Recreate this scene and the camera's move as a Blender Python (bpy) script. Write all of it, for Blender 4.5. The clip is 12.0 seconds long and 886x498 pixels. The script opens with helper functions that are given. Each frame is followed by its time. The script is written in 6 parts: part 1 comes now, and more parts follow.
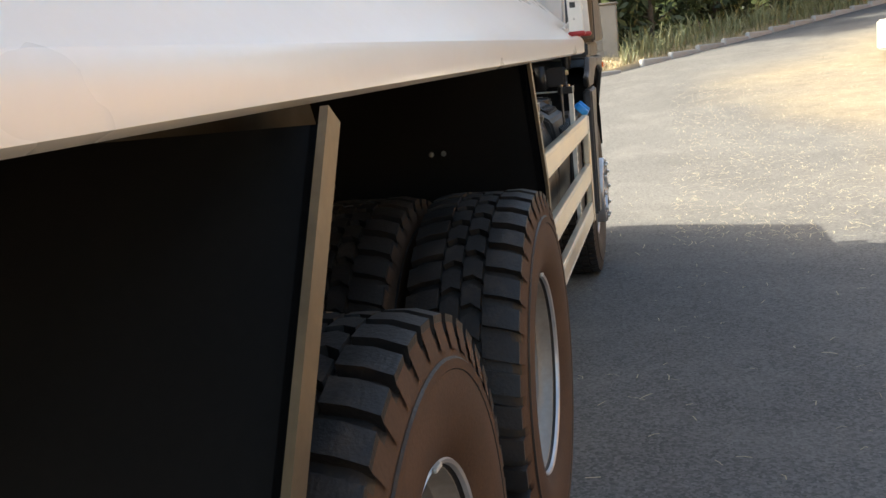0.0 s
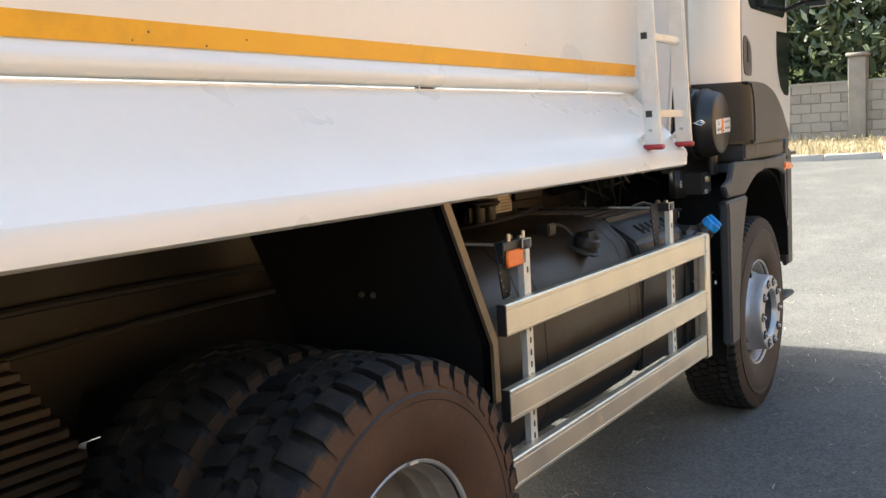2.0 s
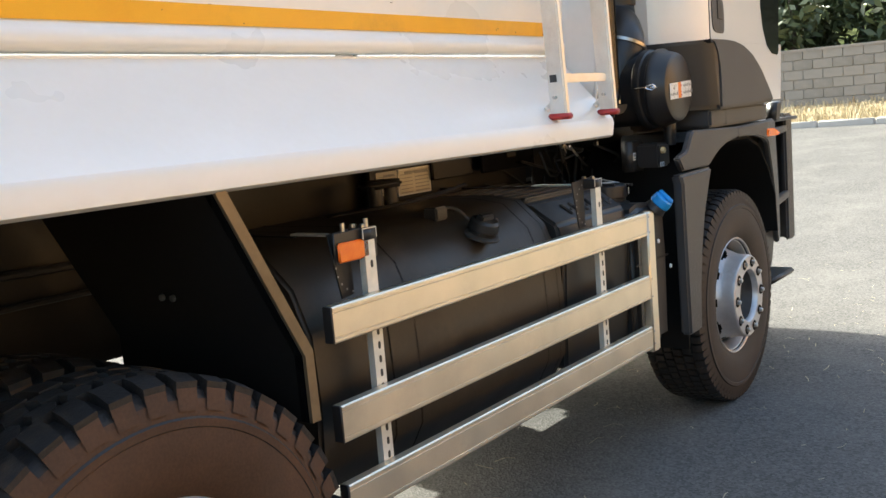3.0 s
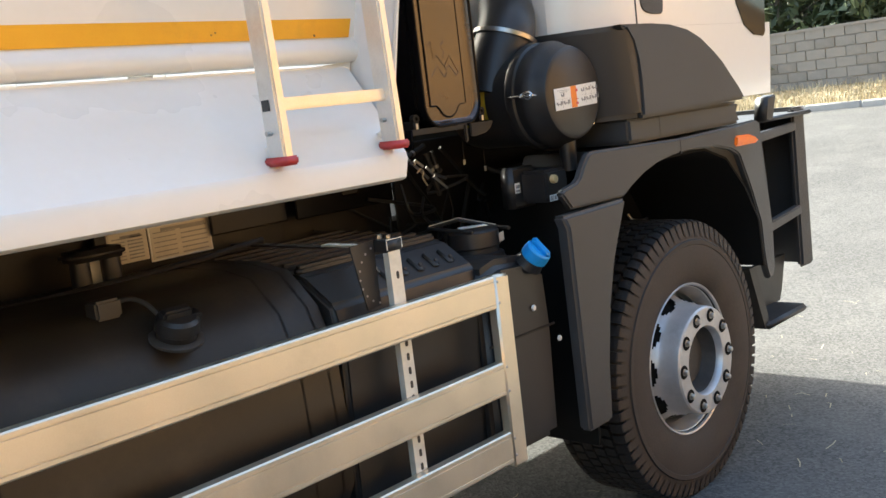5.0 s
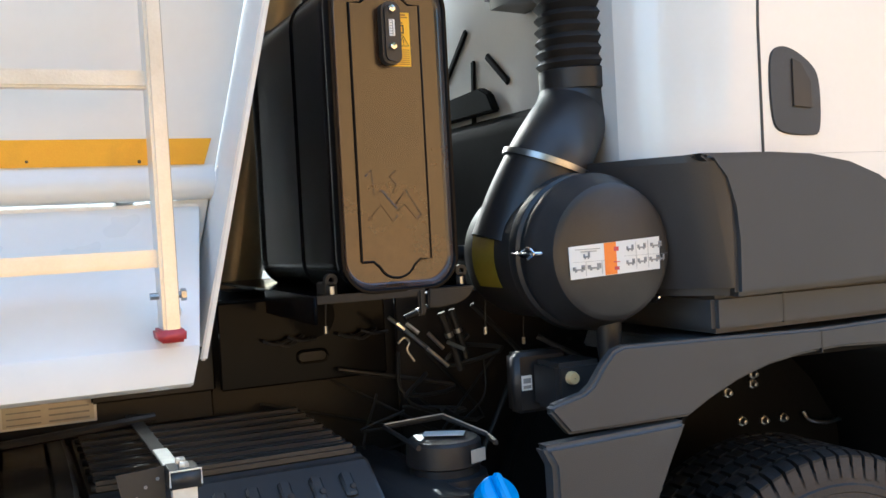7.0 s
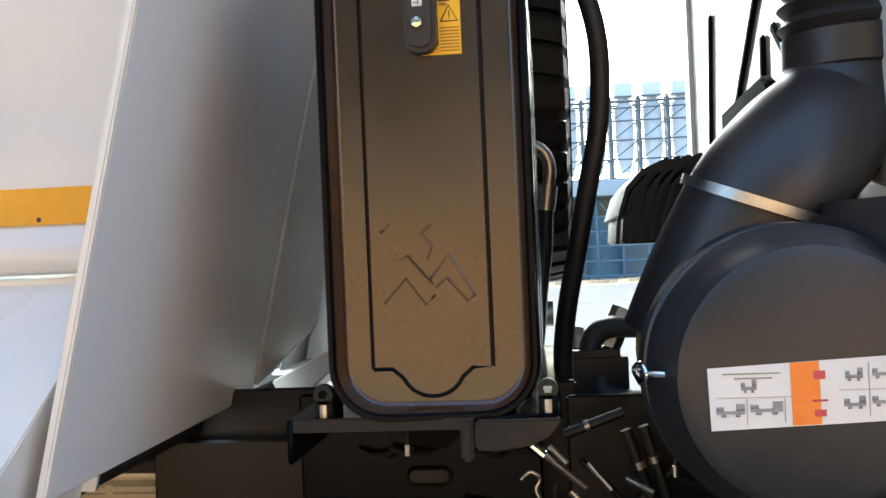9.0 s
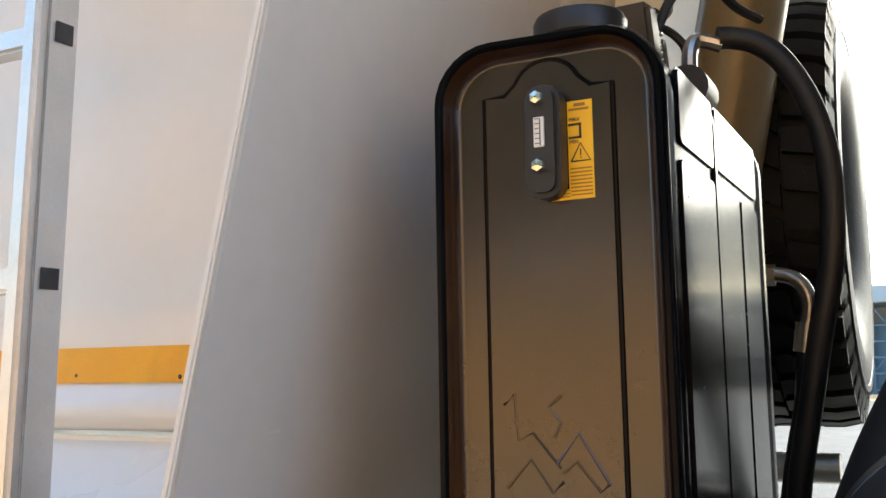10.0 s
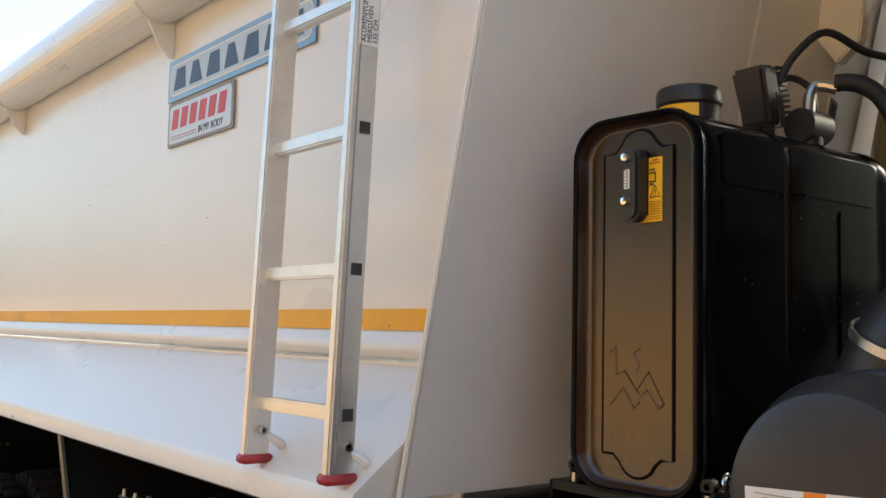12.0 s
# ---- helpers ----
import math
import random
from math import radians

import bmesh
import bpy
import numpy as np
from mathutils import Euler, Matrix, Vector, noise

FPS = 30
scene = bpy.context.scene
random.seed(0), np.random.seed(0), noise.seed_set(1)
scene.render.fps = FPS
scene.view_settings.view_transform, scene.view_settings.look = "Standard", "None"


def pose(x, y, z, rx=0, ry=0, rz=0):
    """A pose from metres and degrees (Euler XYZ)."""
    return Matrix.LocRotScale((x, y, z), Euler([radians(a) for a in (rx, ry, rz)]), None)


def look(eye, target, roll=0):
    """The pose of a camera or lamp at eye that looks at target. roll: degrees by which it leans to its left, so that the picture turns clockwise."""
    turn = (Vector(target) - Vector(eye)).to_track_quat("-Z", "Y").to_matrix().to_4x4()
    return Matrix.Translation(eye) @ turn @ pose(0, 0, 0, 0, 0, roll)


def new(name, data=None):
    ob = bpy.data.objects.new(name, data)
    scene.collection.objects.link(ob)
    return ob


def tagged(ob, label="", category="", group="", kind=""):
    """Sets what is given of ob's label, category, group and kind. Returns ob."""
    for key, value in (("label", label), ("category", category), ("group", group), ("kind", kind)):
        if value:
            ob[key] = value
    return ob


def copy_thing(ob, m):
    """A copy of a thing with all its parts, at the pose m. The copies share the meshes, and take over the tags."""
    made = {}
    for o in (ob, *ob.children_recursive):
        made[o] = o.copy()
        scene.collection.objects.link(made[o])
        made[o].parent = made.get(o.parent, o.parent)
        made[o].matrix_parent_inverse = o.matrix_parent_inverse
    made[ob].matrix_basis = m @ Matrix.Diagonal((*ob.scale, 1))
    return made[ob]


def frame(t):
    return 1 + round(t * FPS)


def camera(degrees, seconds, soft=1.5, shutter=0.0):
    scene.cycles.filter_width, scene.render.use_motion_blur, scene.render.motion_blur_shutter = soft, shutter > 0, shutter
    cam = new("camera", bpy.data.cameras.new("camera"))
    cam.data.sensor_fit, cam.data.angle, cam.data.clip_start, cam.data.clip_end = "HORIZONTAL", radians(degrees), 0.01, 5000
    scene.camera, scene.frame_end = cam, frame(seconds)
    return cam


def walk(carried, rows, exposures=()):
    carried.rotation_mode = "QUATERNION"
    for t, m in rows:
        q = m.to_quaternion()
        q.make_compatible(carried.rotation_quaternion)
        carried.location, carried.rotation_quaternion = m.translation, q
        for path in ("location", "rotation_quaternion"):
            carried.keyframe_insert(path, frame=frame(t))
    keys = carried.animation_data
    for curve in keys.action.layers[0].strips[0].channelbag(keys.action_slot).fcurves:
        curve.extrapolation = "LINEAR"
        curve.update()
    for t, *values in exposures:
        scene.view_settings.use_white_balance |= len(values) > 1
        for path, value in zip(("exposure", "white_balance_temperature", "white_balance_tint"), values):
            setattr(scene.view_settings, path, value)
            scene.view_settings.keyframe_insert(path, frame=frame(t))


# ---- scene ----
cam = camera(49.3, 12.0)
PATH = [
    (0, (-6.151, -0.43, 1.418), (-4.247, 0.048, 1.036), -5.7),
    (0.5, (-5.967, -0.706, 1.465), (-4.094, -0.093, 1.122), -5.3),
    (1, (-5.805, -0.995, 1.507), (-4.117, 0.037, 1.221), -3.3),
    (1.5, (-5.575, -1.166, 1.525), (-3.957, -0.017, 1.275), -3.7),
    (2, (-5.292, -1.317, 1.545), (-3.625, -0.237, 1.32), -3.2),
    (2.5, (-4.974, -1.526, 1.524), (-3.399, -0.314, 1.303), -3.5),
    (3, (-4.611, -1.598, 1.503), (-3.027, -0.407, 1.233), -4.7),
    (3.2, (-4.469, -1.588, 1.514), (-2.895, -0.387, 1.232), -3.7),
    (4.8, (-3.284, -1.686, 1.536), (-1.866, -0.303, 1.261), -4.9),
    (5, (-3.139, -1.743, 1.54), (-1.718, -0.364, 1.259), -6.9),
    (5.5, (-2.746, -1.79, 1.53), (-1.464, -0.284, 1.233), -4.2),
    (6, (-2.41, -1.739, 1.549), (-1.188, -0.189, 1.229), -3.7),
    (6.5, (-2.104, -1.662, 1.606), (-1.01, 0.002, 1.43), -3.6),
    (7, (-1.751, -1.618, 1.628), (-0.914, 0.198, 1.575), -3.0),
    (7.2, (-1.646, -1.57, 1.669), (-0.907, 0.287, 1.576), -1.9),
    (8.8, (-0.903, -1.048, 1.698), (-0.977, 0.95, 1.691), -2.2),
    (9, (-0.851, -0.993, 1.701), (-1.064, 0.995, 1.713), -2.4),
    (9.5, (-0.767, -0.824, 1.74), (-1.241, 1.115, 1.86), -0.4),
    (10, (-0.625, -0.77, 1.777), (-1.525, 1.0, 2.017), -1.0),
    (10.5, (-0.438, -0.761, 1.777), (-1.725, 0.755, 1.994), -0.8),
    (11, (-0.295, -0.917, 1.778), (-1.693, 0.506, 1.923), -0.3),
    (11.5, (-0.113, -1.01, 1.763), (-1.628, 0.284, 1.935), -0.4),
    (12, (0.098, -1.06, 1.764), (-1.468, 0.174, 1.932), 1.3),
]
walk(cam, [(t, look(eye, target, roll)) for t, eye, target, roll in PATH], [(0.0, 2.18, 6800, 3), (0.6, 2.34, 6550, 3), (3.0, 2.38, 6350, 0), (5.5, 2.44, 6000, 0), (7.0, 2.66, 5320, -3), (9.0, 2.60, 5430, -1), (10.5, 2.18, 6050, 1), (12.0, 1.96, 6250, 1)])

# ---- world and sun ----
SUN_AZ, SUN_EL = 0.29, radians(38)
world = bpy.data.worlds.new("sky")
scene.world = world
world.use_nodes = True
sky = world.node_tree.nodes.new("ShaderNodeTexSky")
sky.sky_type, sky.sun_disc, sky.sun_elevation, sky.sun_rotation = "NISHITA", False, SUN_EL, SUN_AZ
sky.air_density, sky.dust_density, sky.ozone_density = 1.0, 5.0, 0.5
world.node_tree.nodes["Background"].inputs[1].default_value = 0.15
world.node_tree.links.new(sky.outputs[0], world.node_tree.nodes["Background"].inputs[0])
sun = new("sun", bpy.data.lights.new("sun", "SUN"))
sun.data.energy, sun.data.angle, sun.data.color = 3.0, radians(0.6), (1.0, 0.94, 0.85)
sun.matrix_world = look((math.sin(SUN_AZ) * math.cos(SUN_EL), math.cos(SUN_AZ) * math.cos(SUN_EL), math.sin(SUN_EL)), (0, 0, 0))


# ---- materials ----
def surface(name, low, high, scale=6.0, rough=0.5, rough2=None, metal=0.0, bump=0.0, bump_scale=60.0, coat=0.0, spec=0.5,
            dirt=None, dirt_amount=0.0, dirt_span=(0.52, 0.72), per_object=0.0, per_island=False):
    """A surface whose colour wanders between two tones at two scales, with fine relief and stains."""
    m = bpy.data.materials.new(name)
    m.use_nodes = True
    n, l = m.node_tree.nodes, m.node_tree.links
    out = n["Principled BSDF"]
    co = n.new("ShaderNodeTexCoord")
    big, fine = n.new("ShaderNodeTexNoise"), n.new("ShaderNodeTexNoise")
    big.inputs["Scale"].default_value, big.inputs["Detail"].default_value = scale, 5
    fine.inputs["Scale"].default_value, fine.inputs["Detail"].default_value = bump_scale, 4
    l.new(co.outputs["Object"], big.inputs["Vector"]), l.new(co.outputs["Object"], fine.inputs["Vector"])
    add = n.new("ShaderNodeMath")
    add.operation = "MULTIPLY_ADD"
    l.new(fine.outputs["Fac"], add.inputs[0])
    add.inputs[1].default_value = 0.35
    l.new(big.outputs["Fac"], add.inputs[2])
    source = add.outputs[0]
    if per_object or per_island:
        info = n.new("ShaderNodeNewGeometry" if per_island else "ShaderNodeObjectInfo")
        more = n.new("ShaderNodeMath")
        more.operation = "MULTIPLY_ADD"
        l.new(info.outputs["Random Per Island" if per_island else "Random"], more.inputs[0])
        more.inputs[1].default_value = per_object or 0.8
        l.new(source, more.inputs[2])
        source = more.outputs[0]
    ramp = n.new("ShaderNodeValToRGB")
    top = 0.95 + (per_object or (0.8 if per_island else 0.0))
    ramp.color_ramp.elements[0].position, ramp.color_ramp.elements[1].position = 0.42, min(1.0, top)
    ramp.color_ramp.elements[0].color, ramp.color_ramp.elements[1].color = (*low, 1), (*high, 1)
    l.new(source, ramp.inputs[0])
    colour = ramp.outputs[0]
    if dirt:
        spots = n.new("ShaderNodeTexNoise")
        spots.inputs["Scale"].default_value, spots.inputs["Detail"].default_value, spots.inputs["Roughness"].default_value = scale * 0.6, 9, 0.7
        l.new(co.outputs["Object"], spots.inputs["Vector"])
        cut = n.new("ShaderNodeMapRange")
        cut.inputs[1].default_value, cut.inputs[2].default_value, cut.inputs[4].default_value = *dirt_span, dirt_amount
        l.new(spots.outputs["Fac"], cut.inputs[0])
        mix = n.new("ShaderNodeMixRGB")
        mix.inputs[2].default_value = (*dirt, 1)
        l.new(cut.outputs[0], mix.inputs[0]), l.new(colour, mix.inputs[1])
        colour = mix.outputs[0]
    l.new(colour, out.inputs["Base Color"])
    span = n.new("ShaderNodeMapRange")
    span.inputs[1].default_value, span.inputs[2].default_value = 0.3, 0.7
    span.inputs[3].default_value, span.inputs[4].default_value = rough, rough if rough2 is None else rough2
    l.new(big.outputs["Fac"], span.inputs[0]), l.new(span.outputs[0], out.inputs["Roughness"])
    out.inputs["Metallic"].default_value, out.inputs["Coat Weight"].default_value = metal, coat
    out.inputs["Coat Roughness"].default_value, out.inputs["Specular IOR Level"].default_value = 0.06, spec
    if bump:
        b = n.new("ShaderNodeBump")
        b.inputs["Strength"].default_value, b.inputs["Distance"].default_value = bump, 0.004
        l.new(fine.outputs["Fac"], b.inputs["Height"]), l.new(b.outputs[0], out.inputs["Normal"])
    return m


WHITE = surface("white_body_paint", (0.74, 0.725, 0.685), (0.79, 0.78, 0.745), 1.2, 0.27, 0.29, bump=0.006, bump_scale=40, coat=0.15, dirt=(0.60, 0.55, 0.47), dirt_amount=0.25, dirt_span=(0.45, 0.95))
CAB_WHITE = surface("white_cab_paint", (0.76, 0.75, 0.71), (0.80, 0.79, 0.76), 0.8, 0.16, 0.22, coat=0.6)
GREY_WALL = surface("grey_white_front_paint", (0.70, 0.69, 0.675), (0.79, 0.78, 0.76), 1.5, 0.3, 0.4, bump=0.05, bump_scale=30, dirt=(0.48, 0.46, 0.43), dirt_amount=0.3, dirt_span=(0.45, 0.95))
YELLOW = surface("yellow_reflective_tape", (0.78, 0.36, 0.01), (0.88, 0.45, 0.015), 5, 0.35, 0.5, bump=0.12, bump_scale=400, dirt=(0.30, 0.16, 0.03), dirt_amount=0.35)
STICKER_YELLOW = surface("yellow_sticker", (0.85, 0.47, 0.01), (0.90, 0.52, 0.015), 20, 0.4)
BLACK = surface("black_chassis_paint", (0.005, 0.005, 0.006), (0.013, 0.012, 0.011), 5, 0.4, 0.6, bump=0.1, bump_scale=80, spec=0.35, dirt=(0.035, 0.028, 0.021), dirt_amount=0.2)
TANK_BLACK = surface("black_tank_paint", (0.0025, 0.0027, 0.0035), (0.005, 0.005, 0.006), 4, 0.14, 0.22, bump=0.05, bump_scale=14, spec=0.07)
# Orange stains put the sunlit ground's reflection into the tank front's colour.
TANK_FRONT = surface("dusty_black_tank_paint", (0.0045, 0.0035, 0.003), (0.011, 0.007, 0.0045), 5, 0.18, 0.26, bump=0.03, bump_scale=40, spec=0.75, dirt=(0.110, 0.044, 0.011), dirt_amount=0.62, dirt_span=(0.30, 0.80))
# Brown base and stains put the ground's warm reflection into the colour.
FUEL_BLACK = surface("black_fuel_tank_paint", (0.013, 0.0105, 0.008), (0.024, 0.019, 0.014), 4, 0.42, 0.56, bump=0.08, bump_scale=60, spec=0.5, dirt=(0.075, 0.055, 0.035), dirt_amount=0.45)
HUB_GREY = surface("dull_grey_hub", (0.045, 0.044, 0.043), (0.085, 0.082, 0.080), 12, 0.45, 0.6, metal=0.3)
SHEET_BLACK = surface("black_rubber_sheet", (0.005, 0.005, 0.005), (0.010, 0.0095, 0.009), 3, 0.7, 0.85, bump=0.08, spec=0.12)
PLASTIC = surface("dark_grey_textured_plastic", (0.036, 0.036, 0.038), (0.056, 0.055, 0.055), 3, 0.40, 0.52, bump=0.35, bump_scale=500, dirt=(0.080, 0.074, 0.067), dirt_amount=0.35)
PLASTIC_BLACK = surface("black_moulded_plastic", (0.014, 0.014, 0.015), (0.028, 0.026, 0.026), 4, 0.35, 0.5, bump=0.08, bump_scale=350, dirt=(0.07, 0.06, 0.05), dirt_amount=0.25)
DUSTY_RUBBER = surface("dusty_tyre_sidewall", (0.048, 0.028, 0.018), (0.104, 0.058, 0.035), 5, 0.75, 0.9, bump=0.2, bump_scale=140, spec=0.25, dirt=(0.055, 0.037, 0.026), dirt_amount=0.7)
TREAD = surface("tyre_tread_rubber", (0.008, 0.008, 0.0085), (0.022, 0.018, 0.016), 9, 0.5, 0.7, bump=0.4, bump_scale=120, spec=0.4, dirt=(0.085, 0.058, 0.038), dirt_amount=0.55)
RIM = surface("silver_wheel_paint", (0.42, 0.42, 0.43), (0.56, 0.56, 0.57), 8, 0.32, 0.45, metal=0.55, bump=0.05, dirt=(0.25, 0.20, 0.15), dirt_amount=0.5)
HUB_BROWN = surface("dusty_brown_hub", (0.06, 0.042, 0.032), (0.12, 0.085, 0.062), 14, 0.6, 0.75, bump=0.15)
FRONT_RUBBER = surface("front_tyre_sidewall", (0.038, 0.031, 0.026), (0.072, 0.058, 0.047), 6, 0.6, 0.8, bump=0.2, bump_scale=140, spec=0.3, dirt=(0.085, 0.066, 0.050), dirt_amount=0.5)
STEEL = surface("worn_steel", (0.35, 0.34, 0.32), (0.62, 0.60, 0.57), 20, 0.28, 0.4, metal=1.0, bump=0.1, bump_scale=200)
CHROME = surface("chrome", (0.7, 0.7, 0.7), (0.85, 0.85, 0.85), 30, 0.1, 0.2, metal=1.0)
ALUMINIUM = surface("brushed_aluminium", (0.66, 0.64, 0.60), (0.80, 0.78, 0.74), 12, 0.3, 0.42, metal=0.75, bump=0.08, bump_scale=220, dirt=(0.42, 0.37, 0.30), dirt_amount=0.35)
GUARD = surface("anodised_guard_aluminium", (0.70, 0.62, 0.48), (0.82, 0.74, 0.60), 7, 0.28, 0.40, metal=0.8, bump=0.06, bump_scale=260, dirt=(0.40, 0.34, 0.27), dirt_amount=0.25)
GALVANISED = surface("galvanised_post", (0.60, 0.61, 0.58), (0.74, 0.74, 0.70), 30, 0.4, 0.55, metal=0.45)
RED = surface("red_plastic_foot", (0.35, 0.03, 0.035), (0.48, 0.05, 0.05), 20, 0.45)
BLUE_CAP = surface("blue_plastic_cap", (0.015, 0.22, 0.62), (0.03, 0.32, 0.78), 20, 0.35)
ORANGE = surface("orange_lens", (0.80, 0.14, 0.01), (0.90, 0.22, 0.015), 30, 0.18, bump=0.3, bump_scale=300)
LABEL = surface("white_paper_label", (0.70, 0.69, 0.66), (0.78, 0.77, 0.74), 20, 0.5)
LABEL_GREY = surface("grey_metal_plate", (0.46, 0.43, 0.37), (0.58, 0.55, 0.48), 14, 0.4)
# Tan, half metallic tone for the mud sheets' folded edge.
EDGE = surface("dusty_steel_edge", (0.11, 0.082, 0.050), (0.20, 0.15, 0.09), 9, 0.32, 0.45, metal=0.5, bump=0.05)
# Dust tones, with the deep well's shade also put into the colour.
REAR_RIM = surface("dusty_rear_rim_paint", (0.24, 0.215, 0.185), (0.36, 0.33, 0.29), 7, 0.45, 0.6, metal=0.35, bump=0.05, dirt=(0.16, 0.115, 0.08), dirt_amount=0.6)
INK = surface("dark_print", (0.02, 0.02, 0.02), (0.05, 0.05, 0.05), 30, 0.6)
PRINT_GREY = surface("grey_print", (0.22, 0.22, 0.22), (0.32, 0.31, 0.30), 30, 0.6)
ORANGE_PRINT = surface("orange_print", (0.80, 0.20, 0.02), (0.88, 0.26, 0.03), 30, 0.5)
RED_PRINT = surface("red_print", (0.52, 0.05, 0.06), (0.60, 0.08, 0.09), 30, 0.5)
BLUE_SIGN = surface("blue_sign_paint", (0.12, 0.26, 0.45), (0.18, 0.34, 0.54), 12, 0.3, coat=0.3)
BRASS = surface("brass_knob", (0.72, 0.50, 0.22), (0.82, 0.62, 0.34), 30, 0.4, metal=0.2)
BRONZE = surface("painted_hydraulic_cylinder", (0.20, 0.155, 0.085), (0.27, 0.21, 0.12), 6, 0.3, 0.4, metal=0.3)
SPRING = surface("rusty_leaf_spring", (0.010, 0.007, 0.005), (0.026, 0.018, 0.012), 14, 0.5, 0.7, bump=0.2)
SPARE_RUBBER = surface("unused_tyre_rubber", (0.008, 0.008, 0.0095), (0.018, 0.018, 0.020), 7, 0.5, 0.7, bump=0.2, bump_scale=120, spec=0.3)
HOSE = surface("black_rubber_hose", (0.008, 0.008, 0.009), (0.018, 0.018, 0.019), 20, 0.45, 0.6, bump=0.15, bump_scale=300)
GLASS = surface("dark_window_glass", (0.012, 0.016, 0.016), (0.02, 0.025, 0.024), 2, 0.04, 0.06, spec=0.8)
CONCRETE = surface("concrete_block", (0.150, 0.130, 0.104), (0.255, 0.224, 0.186), 5, 0.85, 0.95, bump=0.5, bump_scale=60, per_object=0.5, dirt=(0.20, 0.18, 0.15), dirt_amount=0.5)
MORTAR = surface("mortar", (0.22, 0.195, 0.16), (0.30, 0.265, 0.22), 6, 0.9, bump=0.4)
KERB = surface("kerb_concrete", (0.281, 0.265, 0.242), (0.390, 0.370, 0.335), 4, 0.85, 0.95, bump=0.4, per_object=0.3, dirt=(0.24, 0.21, 0.17), dirt_amount=0.5)
STRAW = surface("dry_straw", (0.18, 0.145, 0.09), (0.36, 0.30, 0.20), 0.5, 0.8, per_island=True)
DRY_GRASS = surface("dry_grass", (0.22, 0.18, 0.10), (0.42, 0.35, 0.21), 0.5, 0.8, per_island=True)
WEED = surface("green_weeds", (0.07, 0.085, 0.03), (0.22, 0.215, 0.10), 0.5, 0.7, per_island=True)
LEAF = surface("leaves", (0.014, 0.023, 0.008), (0.066, 0.085, 0.030), 0.6, 0.55, per_island=True)
BARK = surface("bark", (0.07, 0.055, 0.04), (0.16, 0.13, 0.10), 5, 0.9, bump=0.8, bump_scale=30)
SILO = surface("silo_steel", (0.66, 0.68, 0.69), (0.78, 0.79, 0.79), 0.3, 0.45, 0.6, metal=0.0)
BRACING = surface("pale_steel_bracing", (0.10, 0.115, 0.125), (0.16, 0.175, 0.185), 0.3, 0.6)
SHED = surface("blue_grey_steelwork", (0.10, 0.16, 0.21), (0.17, 0.24, 0.29), 0.3, 0.6)
SHED_ROOF = surface("pale_shed_roof", (0.40, 0.44, 0.46), (0.52, 0.55, 0.56), 0.2, 0.6)


